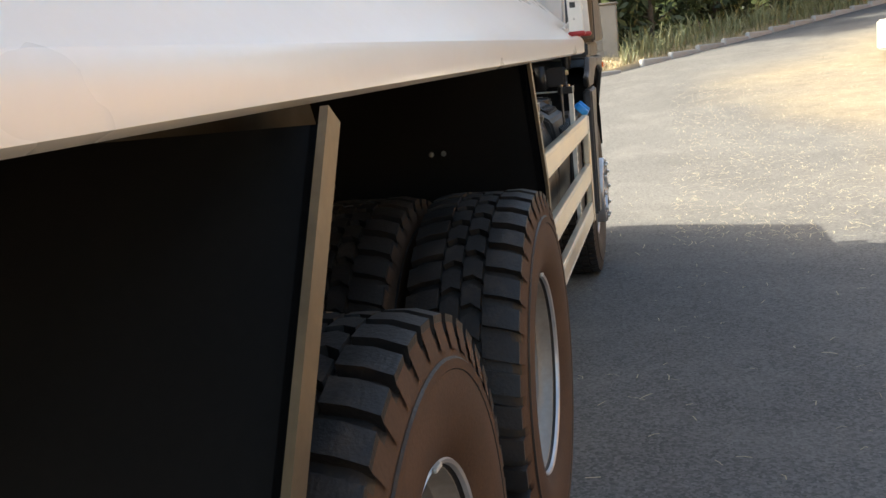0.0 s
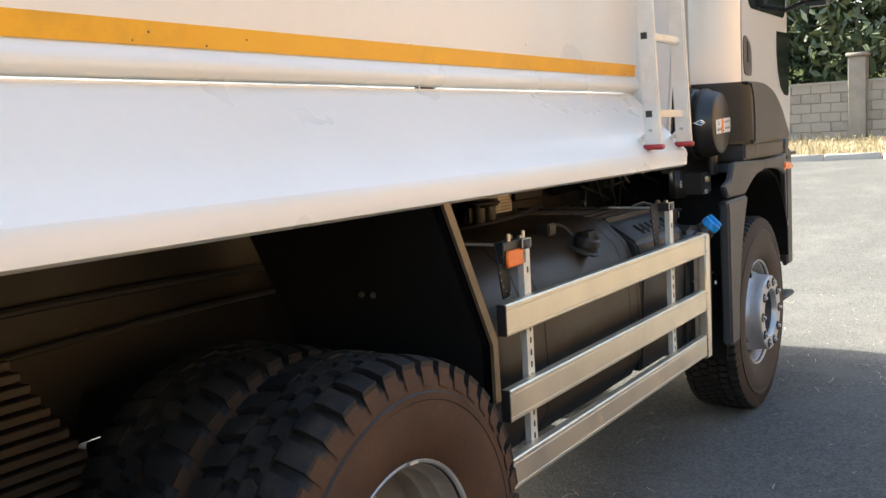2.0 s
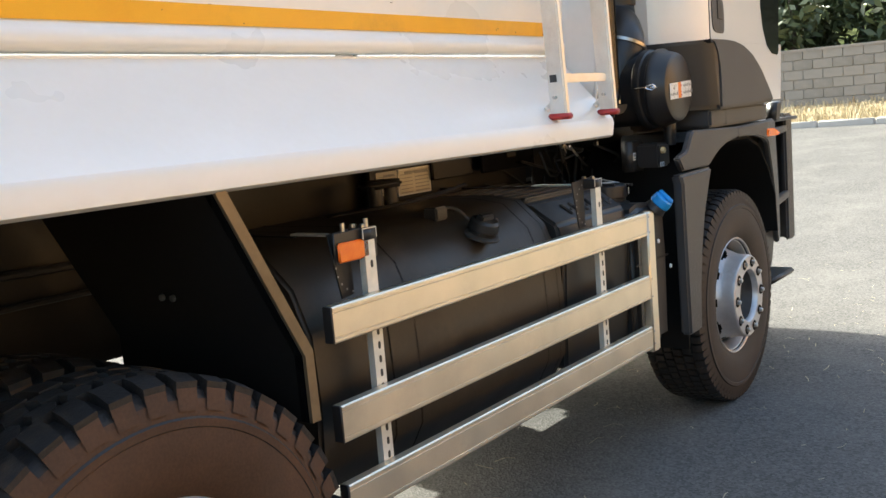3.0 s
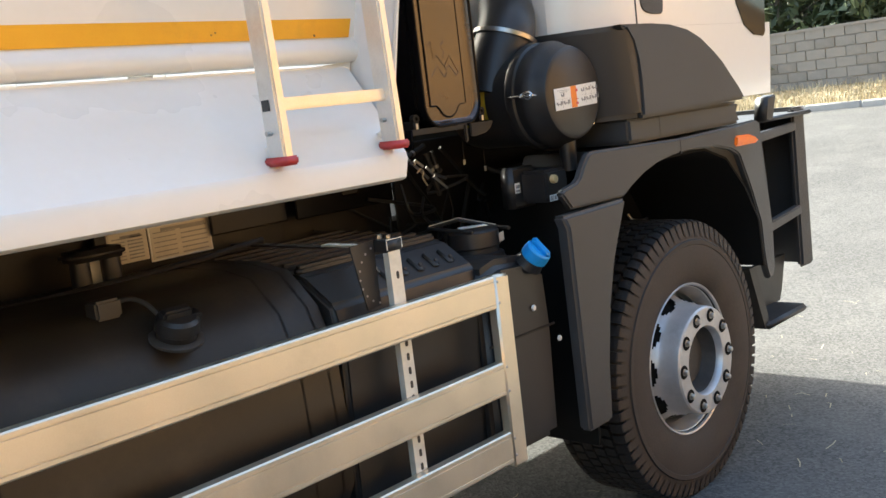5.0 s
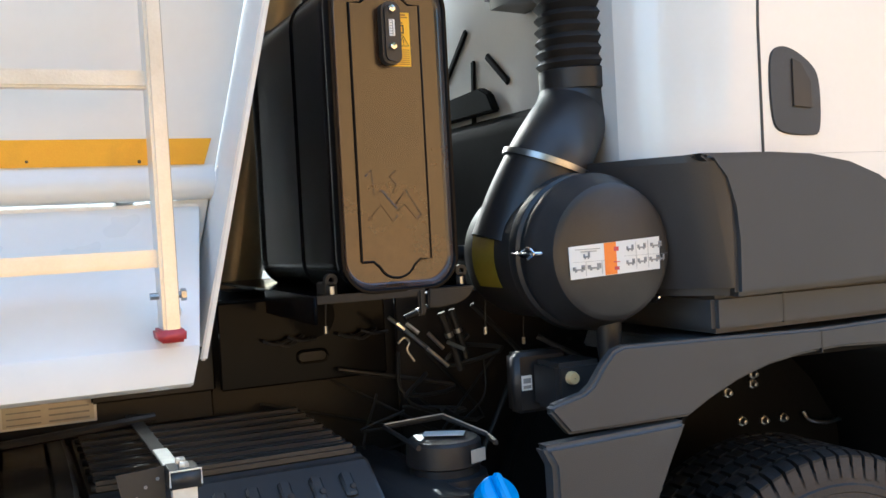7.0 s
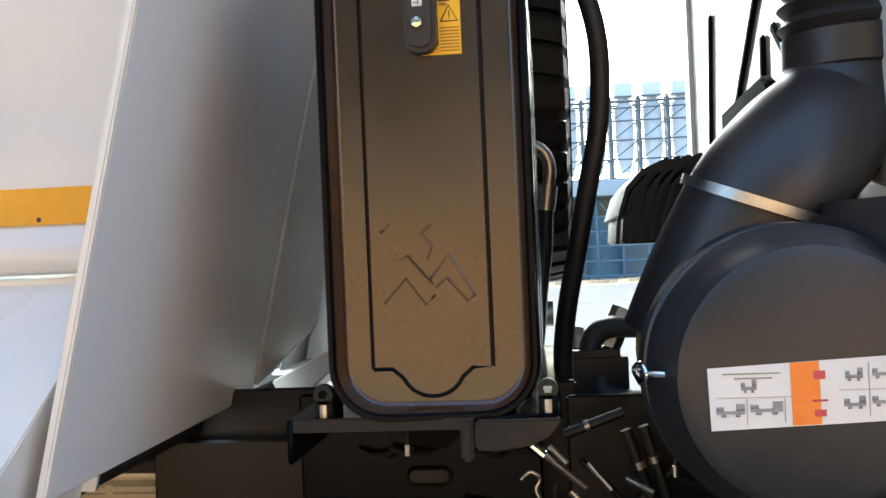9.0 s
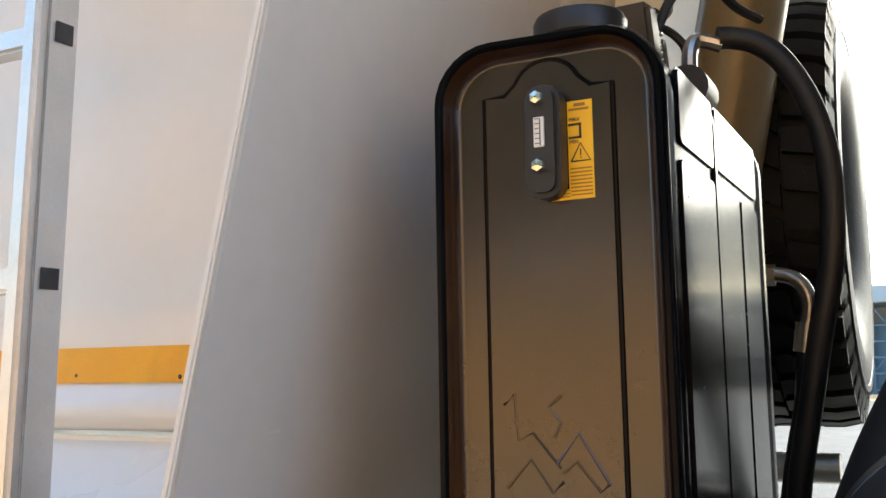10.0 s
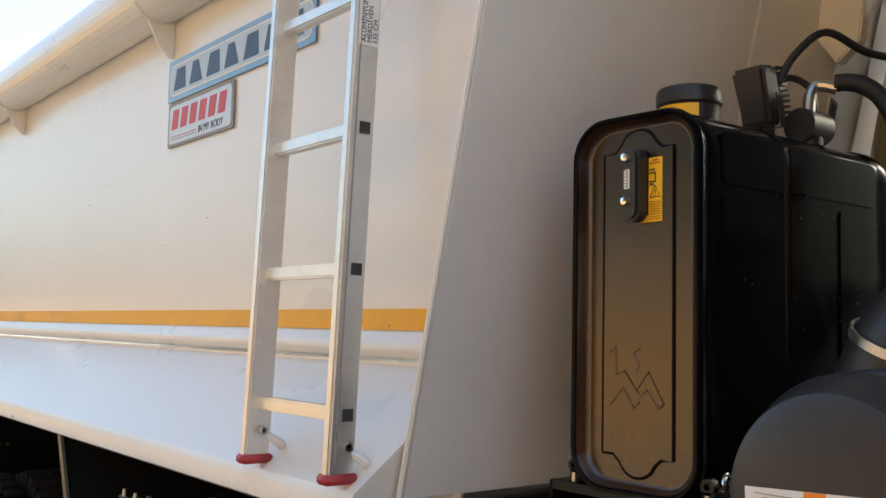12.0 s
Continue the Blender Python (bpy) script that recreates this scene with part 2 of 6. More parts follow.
def ground_material():
    """Worn asphalt that runs out into dry straw-strewn earth and, on the banks, green grass."""
    m = bpy.data.materials.new("asphalt_and_dry_earth")
    m.use_nodes = True
    n, l = m.node_tree.nodes, m.node_tree.links
    out = n["Principled BSDF"]
    co = n.new("ShaderNodeTexCoord")

    def noise_tex(scale, detail=6, rough=0.6):
        t = n.new("ShaderNodeTexNoise")
        t.inputs["Scale"].default_value, t.inputs["Detail"].default_value, t.inputs["Roughness"].default_value = scale, detail, rough
        l.new(co.outputs["Object"], t.inputs["Vector"])
        return t.outputs["Fac"]

    def ramp(fac, a, b, lo, hi):
        r = n.new("ShaderNodeValToRGB")
        r.color_ramp.elements[0].position, r.color_ramp.elements[1].position = lo, hi
        r.color_ramp.elements[0].color, r.color_ramp.elements[1].color = (*a, 1), (*b, 1)
        l.new(fac, r.inputs[0])
        return r.outputs[0]

    def mix(fac, a, b):
        x = n.new("ShaderNodeMixRGB")
        l.new(fac, x.inputs[0]), l.new(a, x.inputs[1]), l.new(b, x.inputs[2])
        return x.outputs[0]

    stones = n.new("ShaderNodeTexVoronoi")
    stones.inputs["Scale"].default_value = 95
    l.new(co.outputs["Object"], stones.inputs["Vector"])
    chips = ramp(stones.outputs["Color"], (0.058, 0.056, 0.055), (0.180, 0.173, 0.165), 0.15, 0.95)
    patches = ramp(noise_tex(0.55), (0.082, 0.079, 0.077), (0.130, 0.126, 0.120), 0.35, 0.7)
    half = n.new("ShaderNodeValue")
    half.outputs[0].default_value = 0.55
    asphalt = mix(half.outputs[0], patches, chips)
    dusty = ramp(noise_tex(1.7, 8), (0, 0, 0), (1, 1, 1), 0.50, 0.80)
    dust_colour = n.new("ShaderNodeRGB")
    dust_colour.outputs[0].default_value = (0.20, 0.19, 0.172, 1)
    light = n.new("ShaderNodeMath")
    light.operation = "MULTIPLY"
    light.inputs[1].default_value = 0.35
    l.new(dusty, light.inputs[0])
    asphalt = mix(light.outputs[0], asphalt, dust_colour.outputs[0])
    earth = ramp(noise_tex(3.0, 9, 0.7), (0.20, 0.155, 0.088), (0.39, 0.31, 0.195), 0.3, 0.72)
    green = ramp(noise_tex(1.2, 9, 0.7), (0.030, 0.045, 0.016), (0.115, 0.125, 0.05), 0.3, 0.75)
    soil = ramp(noise_tex(2.2, 9, 0.7), (0.20, 0.105, 0.040), (0.37, 0.205, 0.080), 0.3, 0.72)
    for name, other in (("earth", earth), ("soil", soil), ("green", green)):
        a = n.new("ShaderNodeAttribute")
        a.attribute_name = name
        asphalt = mix(a.outputs["Fac"], asphalt, other)
    l.new(asphalt, out.inputs["Base Color"])
    out.inputs["Roughness"].default_value, out.inputs["Specular IOR Level"].default_value = 0.95, 0.02
    b = n.new("ShaderNodeBump")
    b.inputs["Strength"].default_value, b.inputs["Distance"].default_value = 0.6, 0.006
    l.new(stones.outputs["Distance"], b.inputs["Height"]), l.new(b.outputs[0], out.inputs["Normal"])
    return m


GROUND = ground_material()


# ---- building helpers ----
def thing(name, label, category, group="", kind="", at=(0, 0, 0)):
    ob = new(name)
    ob.location = at
    return tagged(ob, label, category, group, kind)


def part(name, bm, material, parent=None, label="", smooth=35, at=None, flat=False):
    """Links a bmesh as one mesh object under its thing or part; faces that meet at less than smooth degrees look rounded; flat keeps large faces even."""
    mesh = bpy.data.meshes.new(name)
    bm.normal_update()
    areas = sorted(f.calc_area() for f in bm.faces)
    wide = 12 * areas[len(areas) // 2]
    for f in bm.faces:
        f.smooth = flat or f.calc_area() < wide
    for e in bm.edges:
        if len(e.link_faces) == 2 and e.calc_face_angle(0) > radians(smooth):
            e.smooth = False
    bm.to_mesh(mesh)
    bm.free()
    mesh.materials.append(material)
    ob = new(name, mesh)
    if parent is not None:
        ob.parent = parent
    if at is not None:
        ob.location = at
    if flat:
        even = ob.modifiers.new("even_faces", "WEIGHTED_NORMAL")
        even.keep_sharp = True
    if label:
        ob["label"] = label
    return ob


def repeat(ob, at, turn=(0, 0, 0)):
    """Another object on the same mesh, at a place under the same parent."""
    c = bpy.data.objects.new(ob.name, ob.data)
    scene.collection.objects.link(c)
    c.parent, c.location, c.rotation_euler = ob.parent, at, turn
    if "label" in ob:
        c["label"] = ob["label"]
    return c


def rounded(bm, width, segments=2, angle=30):
    edges = [e for e in bm.edges if len(e.link_faces) == 2 and e.calc_face_angle(0) > radians(angle)]
    if width:
        bmesh.ops.bevel(bm, geom=edges, offset=width, segments=segments, affect="EDGES", clamp_overlap=True)
    return bm


def box(x0, x1, y0, y1, z0, z1, bevel=0.004, segments=2, bm=None):
    b = bmesh.new()
    bmesh.ops.create_cube(b, size=1, matrix=Matrix.LocRotScale(((x0 + x1) / 2, (y0 + y1) / 2, (z0 + z1) / 2), None, (abs(x1 - x0), abs(y1 - y0), abs(z1 - z0))))
    rounded(b, bevel, segments)
    return merge(bm, b) if bm else b


def merge(bm, other):
    mesh = bpy.data.meshes.new("joined")
    other.to_mesh(mesh)
    other.free()
    bm.from_mesh(mesh)
    bpy.data.meshes.remove(mesh)
    return bm


def prism(points, a, b, axis="y", bevel=0.0, segments=2):
    """A polygon drawn in the plane across the axis and carried from a to b. Axis y: points are (x, z); x: (y, z); z: (x, y)."""
    bm = bmesh.new()
    put = {"y": lambda p, q, s: (p, s, q), "x": lambda p, q, s: (s, p, q), "z": lambda p, q, s: (p, q, s)}[axis]
    face = bm.faces.new([bm.verts.new(put(p, q, a)) for p, q in points])
    grown = bmesh.ops.extrude_face_region(bm, geom=[face])
    step = Vector(put(0, 0, b - a))
    bmesh.ops.translate(bm, vec=step, verts=[v for v in grown["geom"] if isinstance(v, bmesh.types.BMVert)])
    bmesh.ops.recalc_face_normals(bm, faces=bm.faces)
    return rounded(bm, bevel, segments)


def strip(points, thick, a, b, axis="y", bevel=0.0):
    """A bent sheet: an open line in the plane across the axis, given a thickness and carried from a to b."""
    side = []
    for i, p in enumerate(points):
        q, r = Vector(points[max(0, i - 1)]), Vector(points[min(len(points) - 1, i + 1)])
        d = (r - q).normalized()
        side.append((p[0] - d.y * thick, p[1] + d.x * thick))
    return prism(list(points) + side[::-1], a, b, axis, bevel)


def lathe(profile, segments=48, bm=None, keep=None):
    """Turns (radius, y) points round the y axis."""
    b = bmesh.new()
    rings = []
    for r, y in profile:
        rings.append([b.verts.new((r * math.sin(2 * math.pi * k / segments), y, r * math.cos(2 * math.pi * k / segments))) for k in range(segments)])
    for i in range(len(rings) - 1):
        for k in range(segments):
            if keep is None or keep(i, k):
                j = (k + 1) % segments
                b.faces.new((rings[i][k], rings[i][j], rings[i + 1][j], rings[i + 1][k]))
    bmesh.ops.remove_doubles(b, verts=b.verts, dist=1e-5)
    bmesh.ops.recalc_face_normals(b, faces=b.faces)
    return merge(bm, b) if bm else b


def turned(bm, m):
    bmesh.ops.transform(bm, matrix=m, verts=bm.verts)
    return bm


def rod(p, q, r, segments=12, bm=None, r2=None):
    p, q = Vector(p), Vector(q)
    b = bmesh.new()
    m = Matrix.Translation((p + q) / 2) @ (q - p).to_track_quat("Z", "Y").to_matrix().to_4x4()
    bmesh.ops.create_cone(b, cap_ends=True, segments=segments, radius1=r, radius2=r if r2 is None else r2, depth=(q - p).length, matrix=m)
    return merge(bm, b) if bm else b


def smooth_line(points, steps=8):
    """A soft line through the points (Catmull-Rom)."""
    pts = [Vector(p) for p in points]
    pts = [pts[0] * 2 - pts[1]] + pts + [pts[-1] * 2 - pts[-2]]
    line = []
    for i in range(1, len(pts) - 2):
        a, b, c, d = pts[i - 1:i + 3]
        for k in range(steps):
            t = k / steps
            line.append(0.5 * (2 * b + (c - a) * t + (2 * a - 5 * b + 4 * c - d) * t * t + (3 * b - a - 3 * c + d) * t ** 3))
    return line + [pts[-2]]


def tube(points, radius, segments=12, steps=8, bm=None, soft=True):
    """A hose or pipe along the points; radius may be a function of the way along, 0 to 1."""
    line = smooth_line(points, steps) if soft else [Vector(p) for p in points]
    b = bmesh.new()
    rings, up = [], Vector((0.13, 0.21, 0.97))
    for i, p in enumerate(line):
        d = (line[min(i + 1, len(line) - 1)] - line[max(i - 1, 0)]).normalized()
        s = d.cross(up).normalized() if abs(d.dot(up)) < 0.98 else d.cross(Vector((1, 0, 0))).normalized()
        u = s.cross(d)
        up = u
        r = radius(i / (len(line) - 1)) if callable(radius) else radius
        rings.append([b.verts.new(p + r * (math.cos(2 * math.pi * k / segments) * s + math.sin(2 * math.pi * k / segments) * u)) for k in range(segments)])
    for i in range(len(rings) - 1):
        for k in range(segments):
            j = (k + 1) % segments
            b.faces.new((rings[i][k], rings[i][j], rings[i + 1][j], rings[i + 1][k]))
    b.faces.new(rings[0][::-1]), b.faces.new(rings[-1])
    bmesh.ops.recalc_face_normals(b, faces=b.faces)
    return merge(bm, b) if bm else b


def bars(rows, y, thick=0.0015):
    """Flat marks on a face that looks to -y: rows of x0, x1, z0, z1."""
    bm = bmesh.new()
    for x0, x1, z0, z1 in rows:
        box(x0, x1, y, y + thick, z0, z1, 0, bm=bm)
    return bm


def round_outline(x0, x1, z0, z1, r, steps=6):
    pts = []
    for cx, cz, a in ((x1 - r, z1 - r, 0), (x0 + r, z1 - r, 90), (x0 + r, z0 + r, 180), (x1 - r, z0 + r, 270)):
        for k in range(steps + 1):
            t = radians(a + 90 * k / steps)
            pts.append((cx + r * math.cos(t), cz + r * math.sin(t)))
    return pts


def writing(text, size, matrix, name, material, parent):
    curve = bpy.data.curves.new("writing", "FONT")
    curve.body, curve.size, curve.extrude = text, size, 0.0004
    ob = bpy.data.objects.new("writing", curve)
    scene.collection.objects.link(ob)
    mesh = bpy.data.meshes.new_from_object(ob.evaluated_get(bpy.context.evaluated_depsgraph_get()))
    bpy.data.objects.remove(ob)
    bpy.data.curves.remove(curve)
    mesh.transform(matrix)
    mesh.materials.clear()
    mesh.materials.append(material)
    made = new(name, mesh)
    made.parent = parent
    return made


# ---- ground, kerb, wall, trees, far works ----
def ease(t):
    t = min(1.0, max(0.0, t))
    return t * t * (3 - 2 * t)


def kerb_x(y):
    """The line of the far kerb: square across in front of the truck, then swinging away up the hill."""
    return 14.0 + 1.35 * max(0.0, 1.0 - y) if y > -40 else 14.0 + 1.35 * 41


def kerb_z(y):
    return 0.75 + 0.14 * min(12.0, max(0.0, 1.0 - y))


def ground_z(u, y):
    """Height of the ground; u is x drawn so that the far kerb lies at u = 14."""
    z = kerb_z(y) * ease((u - 1.5) / 13.5) * (14.0 / 13.2 if u < 14 else 1.0) if u < 14 else kerb_z(y)
    if u < 14:
        z = kerb_z(y) * ease((u - 1.5) / 12.5)
    if u > 14.05:
        z += 0.11 + 0.26 * ease((u - 14.2) / 2.0) + 3.2 * ease((u - 18) / 16)
    z += (0.5 * ease((-7.5 - y) / 6.0) + (3.0 + 5.0 * ease((u + 0.5) / 5)) * ease((-8.5 - y) / 11)) * ease((15 - u) / 7) + (0.12 * ease((y - 44.5) / 2) - 1.5 * ease((y - 48) / 9)) * ease((15 - u) / 7)
    return z


def ground_sheet():
    us = [-900, -300, -120, -60, -40, -30] + [-24 + 0.6 * i for i in range(63)] + [13.95, 14.05, 14.12, 14.4, 15, 15.6, 16.2, 17, 18, 19, 20, 22, 24, 27, 30, 34, 40, 60, 120, 300, 900]
    ys = [-900, -300, -120, -60, -40] + [-30 + 0.7 * i for i in range(122)] + [58, 62, 70, 120, 300, 900]
    verts, faces, earth, green, soil = [], [], [], [], []
    for u in us:
        for y in ys:
            x = u + (kerb_x(y) - 14.0) * ease((u - 3) / 11)
            wob = noise.noise((x * 0.35, y * 0.35, 0.0))
            verts.append((x, y, ground_z(u, y) + 0.012 * noise.noise((x * 0.5, y * 0.5, 3.0))))
            side = ease((-4.3 - 0.17 * max(0.0, x + 2) - y + 1.6 * wob) / 2.0) * ease((11.5 - u + 2 * wob) / 2.5)
            side = max(side, 0.5 * ease((-1.5 - y + 1.6 * wob + 0.5 * noise.noise((x * 1.3, y * 1.3, 7.0))) / 1.8) * ease((x - 1.0) / 2.5) * ease((11.0 - u) / 2.0))
            far = ease((y - 44.0 + wob) / 0.8)
            verge = 1.0 if u > 14.1 else 0.0
            earth.append(max(side * 0.85, far, verge))
            green.append(max(ease((u - 17.2) / 1.5), 0.85 * ease((-29 - y + 3 * wob) / 3) * ease((12 - u) / 4)))
            soil.append(0.95 * ease((-8.2 - y + 1.5 * wob) / 1.5) * ease((16 - u) / 4))
    w = len(ys)
    for i in range(len(us) - 1):
        for j in range(w - 1):
            faces.append((i * w + j, (i + 1) * w + j, (i + 1) * w + j + 1, i * w + j + 1))
    mesh = bpy.data.meshes.new("ground")
    mesh.from_pydata(verts, [], faces)
    for name, values in (("earth", earth), ("green", green), ("soil", soil)):
        mesh.attributes.new(name, "FLOAT", "POINT").data.foreach_set("value", values)
    mesh.polygons.foreach_set("use_smooth", [True] * len(faces))
    mesh.materials.append(GROUND)
    return tagged(new("ground", mesh), "worn grey asphalt road running out into dry straw-strewn earth", "ground", kind="structure")


ground = ground_sheet()


def height(x, y):
    """Height of the ground at a place."""
    u = x
    for _ in range(12):
        u = x - (kerb_x(y) - 14.0) * ease((u - 3) / 11)
    return ground_z(u, y)


def kerb():
    run = thing("kerb", "pale concrete kerb stones along the far road edge", "kerb", kind="structure")
    stone = part("kerb_stone", rounded(box(-0.07, 0.07, -0.49, 0.49, -0.25, 0.12, 0), 0.02), KERB, run)
    first = True
    for i in range(46):
        y = 15.0 - i * 1.0 if i < 15 else 0.5 - (i - 14) * 0.6
        x, z = kerb_x(y), kerb_z(y)
        turn = math.atan2(kerb_x(y - 0.3) - kerb_x(y + 0.3), 0.6)
        ob = stone if first else repeat(stone, (0, 0, 0))
        first = False
        ob.location, ob.rotation_euler = (x, y, z), (0, 0, turn)
    return run


kerb()


def pavement_corner():
    """A low paved corner with a pale rounded kerb, out in the sun."""
    pts = [(9.2 + 2.6 * math.cos(a), -8.4 + 3.0 * math.sin(a)) for a in [radians(-90 - 8 * i) for i in range(24)]]
    pts = [(8.6, -12.0)] + [(7.6 + 3.0 * (1 - math.cos(radians(6 * i))), -7.7 + 4.1 * math.sin(radians(6 * i))) for i in range(16)] + [(14.0, -4.4), (14.0, -12.0)]
    base = height(9, -7)
    bm = prism(pts, base - 0.3, base + 0.16, "z", 0.03)
    return tagged(part("pavement", bm, KERB), "pale sunlit concrete pavement corner strewn with straw", "pavement", kind="structure")


pavement_corner()


def block_wall(u, y0, y1, base, top):
    """A wall of hollow concrete blocks between piers."""
    wall = thing("wall_roadside", "weathered grey concrete block wall along the verge", "wall", kind="structure")
    part("mortar_core", box(u + 0.02, u + 0.17, y0, y1, base - 0.4, top - 0.02, 0), MORTAR, wall)
    stone = part("block", box(0.0, 0.19, 0.004, 0.386, 0.004, 0.191, 0.006, 1), CONCRETE, wall)
    first, row, z = True, 0, base - 0.1
    while z + 0.19 < top:
        y = y0 - (0.2 if row % 2 else 0.0)
        while y < y1 - 0.2:
            ob = stone if first else repeat(stone, (0, 0, 0))
            first = False
            ob.location = (u + random.uniform(-0.004, 0.004), max(y, y0), z)
            y += 0.395
        z, row = z + 0.2, row + 1
    part("coping", box(u - 0.02, u + 0.21, y0, y1, top - 0.03, top + 0.03, 0.01), CONCRETE, wall)
    for y in (y0 - 0.15, y0 + 1.25, y0 + 6.6, y0 + 10.5):
        pier = part("pier", box(u - 0.1, u + 0.3, y - 0.17, y + 0.17, base - 0.3, top + (0.0 if y < y0 else 0.5), 0.012), CONCRETE, wall)
        part("pier_cap", box(u - 0.14, u + 0.34, y - 0.21, y + 0.21, top + (0.0 if y < y0 else 0.5), top + (0.05 if y < y0 else 0.58), 0.012), CONCRETE, pier)
    return wall


block_wall(16.2, 1.02, 13.0, 1.16, 2.26)


def blades(name, label, category, material, spots, length, width, lean, seed, flat=False):
    """Many thin bent blades at the spots: straw lying on the ground, or standing grass."""
    rng = random.Random(seed)
    verts, faces = [], []
    for x, y, scale in spots:
        z = height(x, y) + 0.004
        a = rng.uniform(0, 2 * math.pi)
        size = length * scale * rng.uniform(0.5, 1.2)
        d = Vector((math.cos(a), math.sin(a), 0))
        s = Vector((-d.y, d.x, 0)) * width * rng.uniform(0.6, 1.3) / 2
        if flat:
            lift = rng.uniform(0.0, 0.012)
            pts = [Vector((x, y, z)), Vector((x, y, z + lift + 0.002)) + d * size / 2 + s * rng.uniform(-6, 6), Vector((x, y, z + rng.uniform(0, 0.01))) + d * size]
        else:
            bend = rng.uniform(0.2, 1.0) * lean
            pts = [Vector((x, y, z - 0.01)), Vector((x, y, z + size * 0.6)) + d * size * bend * 0.35, Vector((x, y, z + size * (1 - 0.3 * bend))) + d * size * bend]
        k = len(verts)
        for i, p in enumerate(pts):
            w = (1.0, 0.8, 0.25)[i] if not flat else 1.0
            verts += [p - s * w, p + s * w]
        faces += [(k, k + 1, k + 3, k + 2), (k + 2, k + 3, k + 5, k + 4)]
    mesh = bpy.data.meshes.new(name)
    mesh.from_pydata(verts, [], faces)
    mesh.materials.append(material)
    return tagged(new(name, mesh), label, category, kind="stuff")


rng = random.Random(5)
spots = []
for i in range(5200):
    y = -2.2 - abs(rng.gauss(0, 4.0))
    spots.append((rng.uniform(-9, 12), y, 1.0))
for i in range(800):
    spots.append((rng.uniform(-7, 6), rng.uniform(-4.5, 0.6), rng.uniform(0.2, 0.7)))
for i in range(3600):
    spots.append((rng.uniform(0.6, 10.5), -0.4 - abs(rng.gauss(0, 2.2)), 0.8))
for i in range(900):
    spots.append((rng.uniform(-6, 3), rng.uniform(0.4, 9), 0.8))
blades("loose_straw", "pale dry straw scattered over the asphalt", "straw", STRAW, spots, 0.11, 0.004, 0, 11, flat=True)
spots = []
for i in range(9000):
    u, y = 14.15 + abs(rng.gauss(0, 1)) * 1.0, rng.uniform(-3, 13)
    spots.append((u + kerb_x(y) - 14, y, rng.uniform(0.4, 1.0)))
for i in range(2500):
    spots.append((rng.uniform(-20, 25), 44.8 + abs(rng.gauss(0, 1.0)), rng.uniform(0.5, 1.5)))
blades("dry_verge_grass", "yellow dry grass on the verge below the wall", "grass", DRY_GRASS, spots, 0.20, 0.012, 0.9, 12)
spots = []
for i in range(9000):
    y = rng.uniform(-30, 0.6)
    spots.append((kerb_x(y) + 0.35 + abs(rng.gauss(0, 1)) * 1.6, y, rng.uniform(0.5, 1.6)))
blades("verge_weeds", "straggling green and yellow weeds along the kerb", "weeds", WEED, spots, 0.42, 0.03, 0.8, 13)


def tree(x, y, tall, crown, seed, low=0.25, leaves=2600, leaf=0.16, name="tree", label="dark green leafy tree beyond the road"):
    rng = random.Random(seed)
    z = height(x, y)
    t = thing(name, label, "tree" if name == "tree" else "bush", at=(x, y, z - 0.05))
    trunk = tube([(0, 0, 0), (0.05, 0.03, tall * 0.3), (-0.04, 0.05, tall * 0.62), (0.02, 0, tall * 0.85)], lambda s: 0.022 * tall * (1 - 0.85 * s) + 0.01, 9, 4)
    tips = []
    for i in range(11):
        a, h = i * 2.4 + rng.uniform(-0.4, 0.4), tall * rng.uniform(low + 0.05, 0.8)
        reach = crown * rng.uniform(0.5, 0.95) * (1.15 - 0.5 * h / tall)
        tip = Vector((math.cos(a) * reach, math.sin(a) * reach, h + tall * rng.uniform(0.05, 0.2)))
        tube([(0, 0, h), tuple(tip * 0.5 + Vector((0, 0, h * 0.52))), tuple(tip)], lambda s: 0.008 * tall * (1 - 0.85 * s), 6, 3, bm=trunk)
        tips += [tip, tip * 0.65 + Vector((0, 0, h * 0.3))]
    part("trunk", trunk, BARK, t)
    verts, faces = [], []
    clumps = []
    for tip in tips:
        for k in range(3):
            clumps.append((tip + Vector([rng.gauss(0, crown * 0.16) for _ in range(3)]), crown * rng.uniform(0.14, 0.30)))
    for i in range(10):
        clumps.append((Vector((rng.gauss(0, crown * 0.3), rng.gauss(0, crown * 0.3), tall * rng.uniform(0.6, 0.97))), crown * rng.uniform(0.15, 0.3)))
    for i in range(leaves):
        c, r = clumps[rng.randrange(len(clumps))]
        d = Vector([rng.gauss(0, 1) for _ in range(3)]).normalized()
        p = c + d * r * rng.uniform(0.6, 1.05)
        a = Vector([rng.gauss(0, 1) for _ in range(3)]).normalized()
        b = a.cross(d).normalized() * leaf * rng.uniform(0.4, 0.9)
        a = a * leaf * rng.uniform(0.7, 1.4)
        k = len(verts)
        verts += [p - a, p + b * 0.5, p + a, p - b * 0.5]
        faces.append((k, k + 1, k + 2, k + 3))
    mesh = bpy.data.meshes.new("crown")
    mesh.from_pydata(verts, [], faces)
    mesh.materials.append(LEAF)
    new("crown", mesh).parent = t
    return t


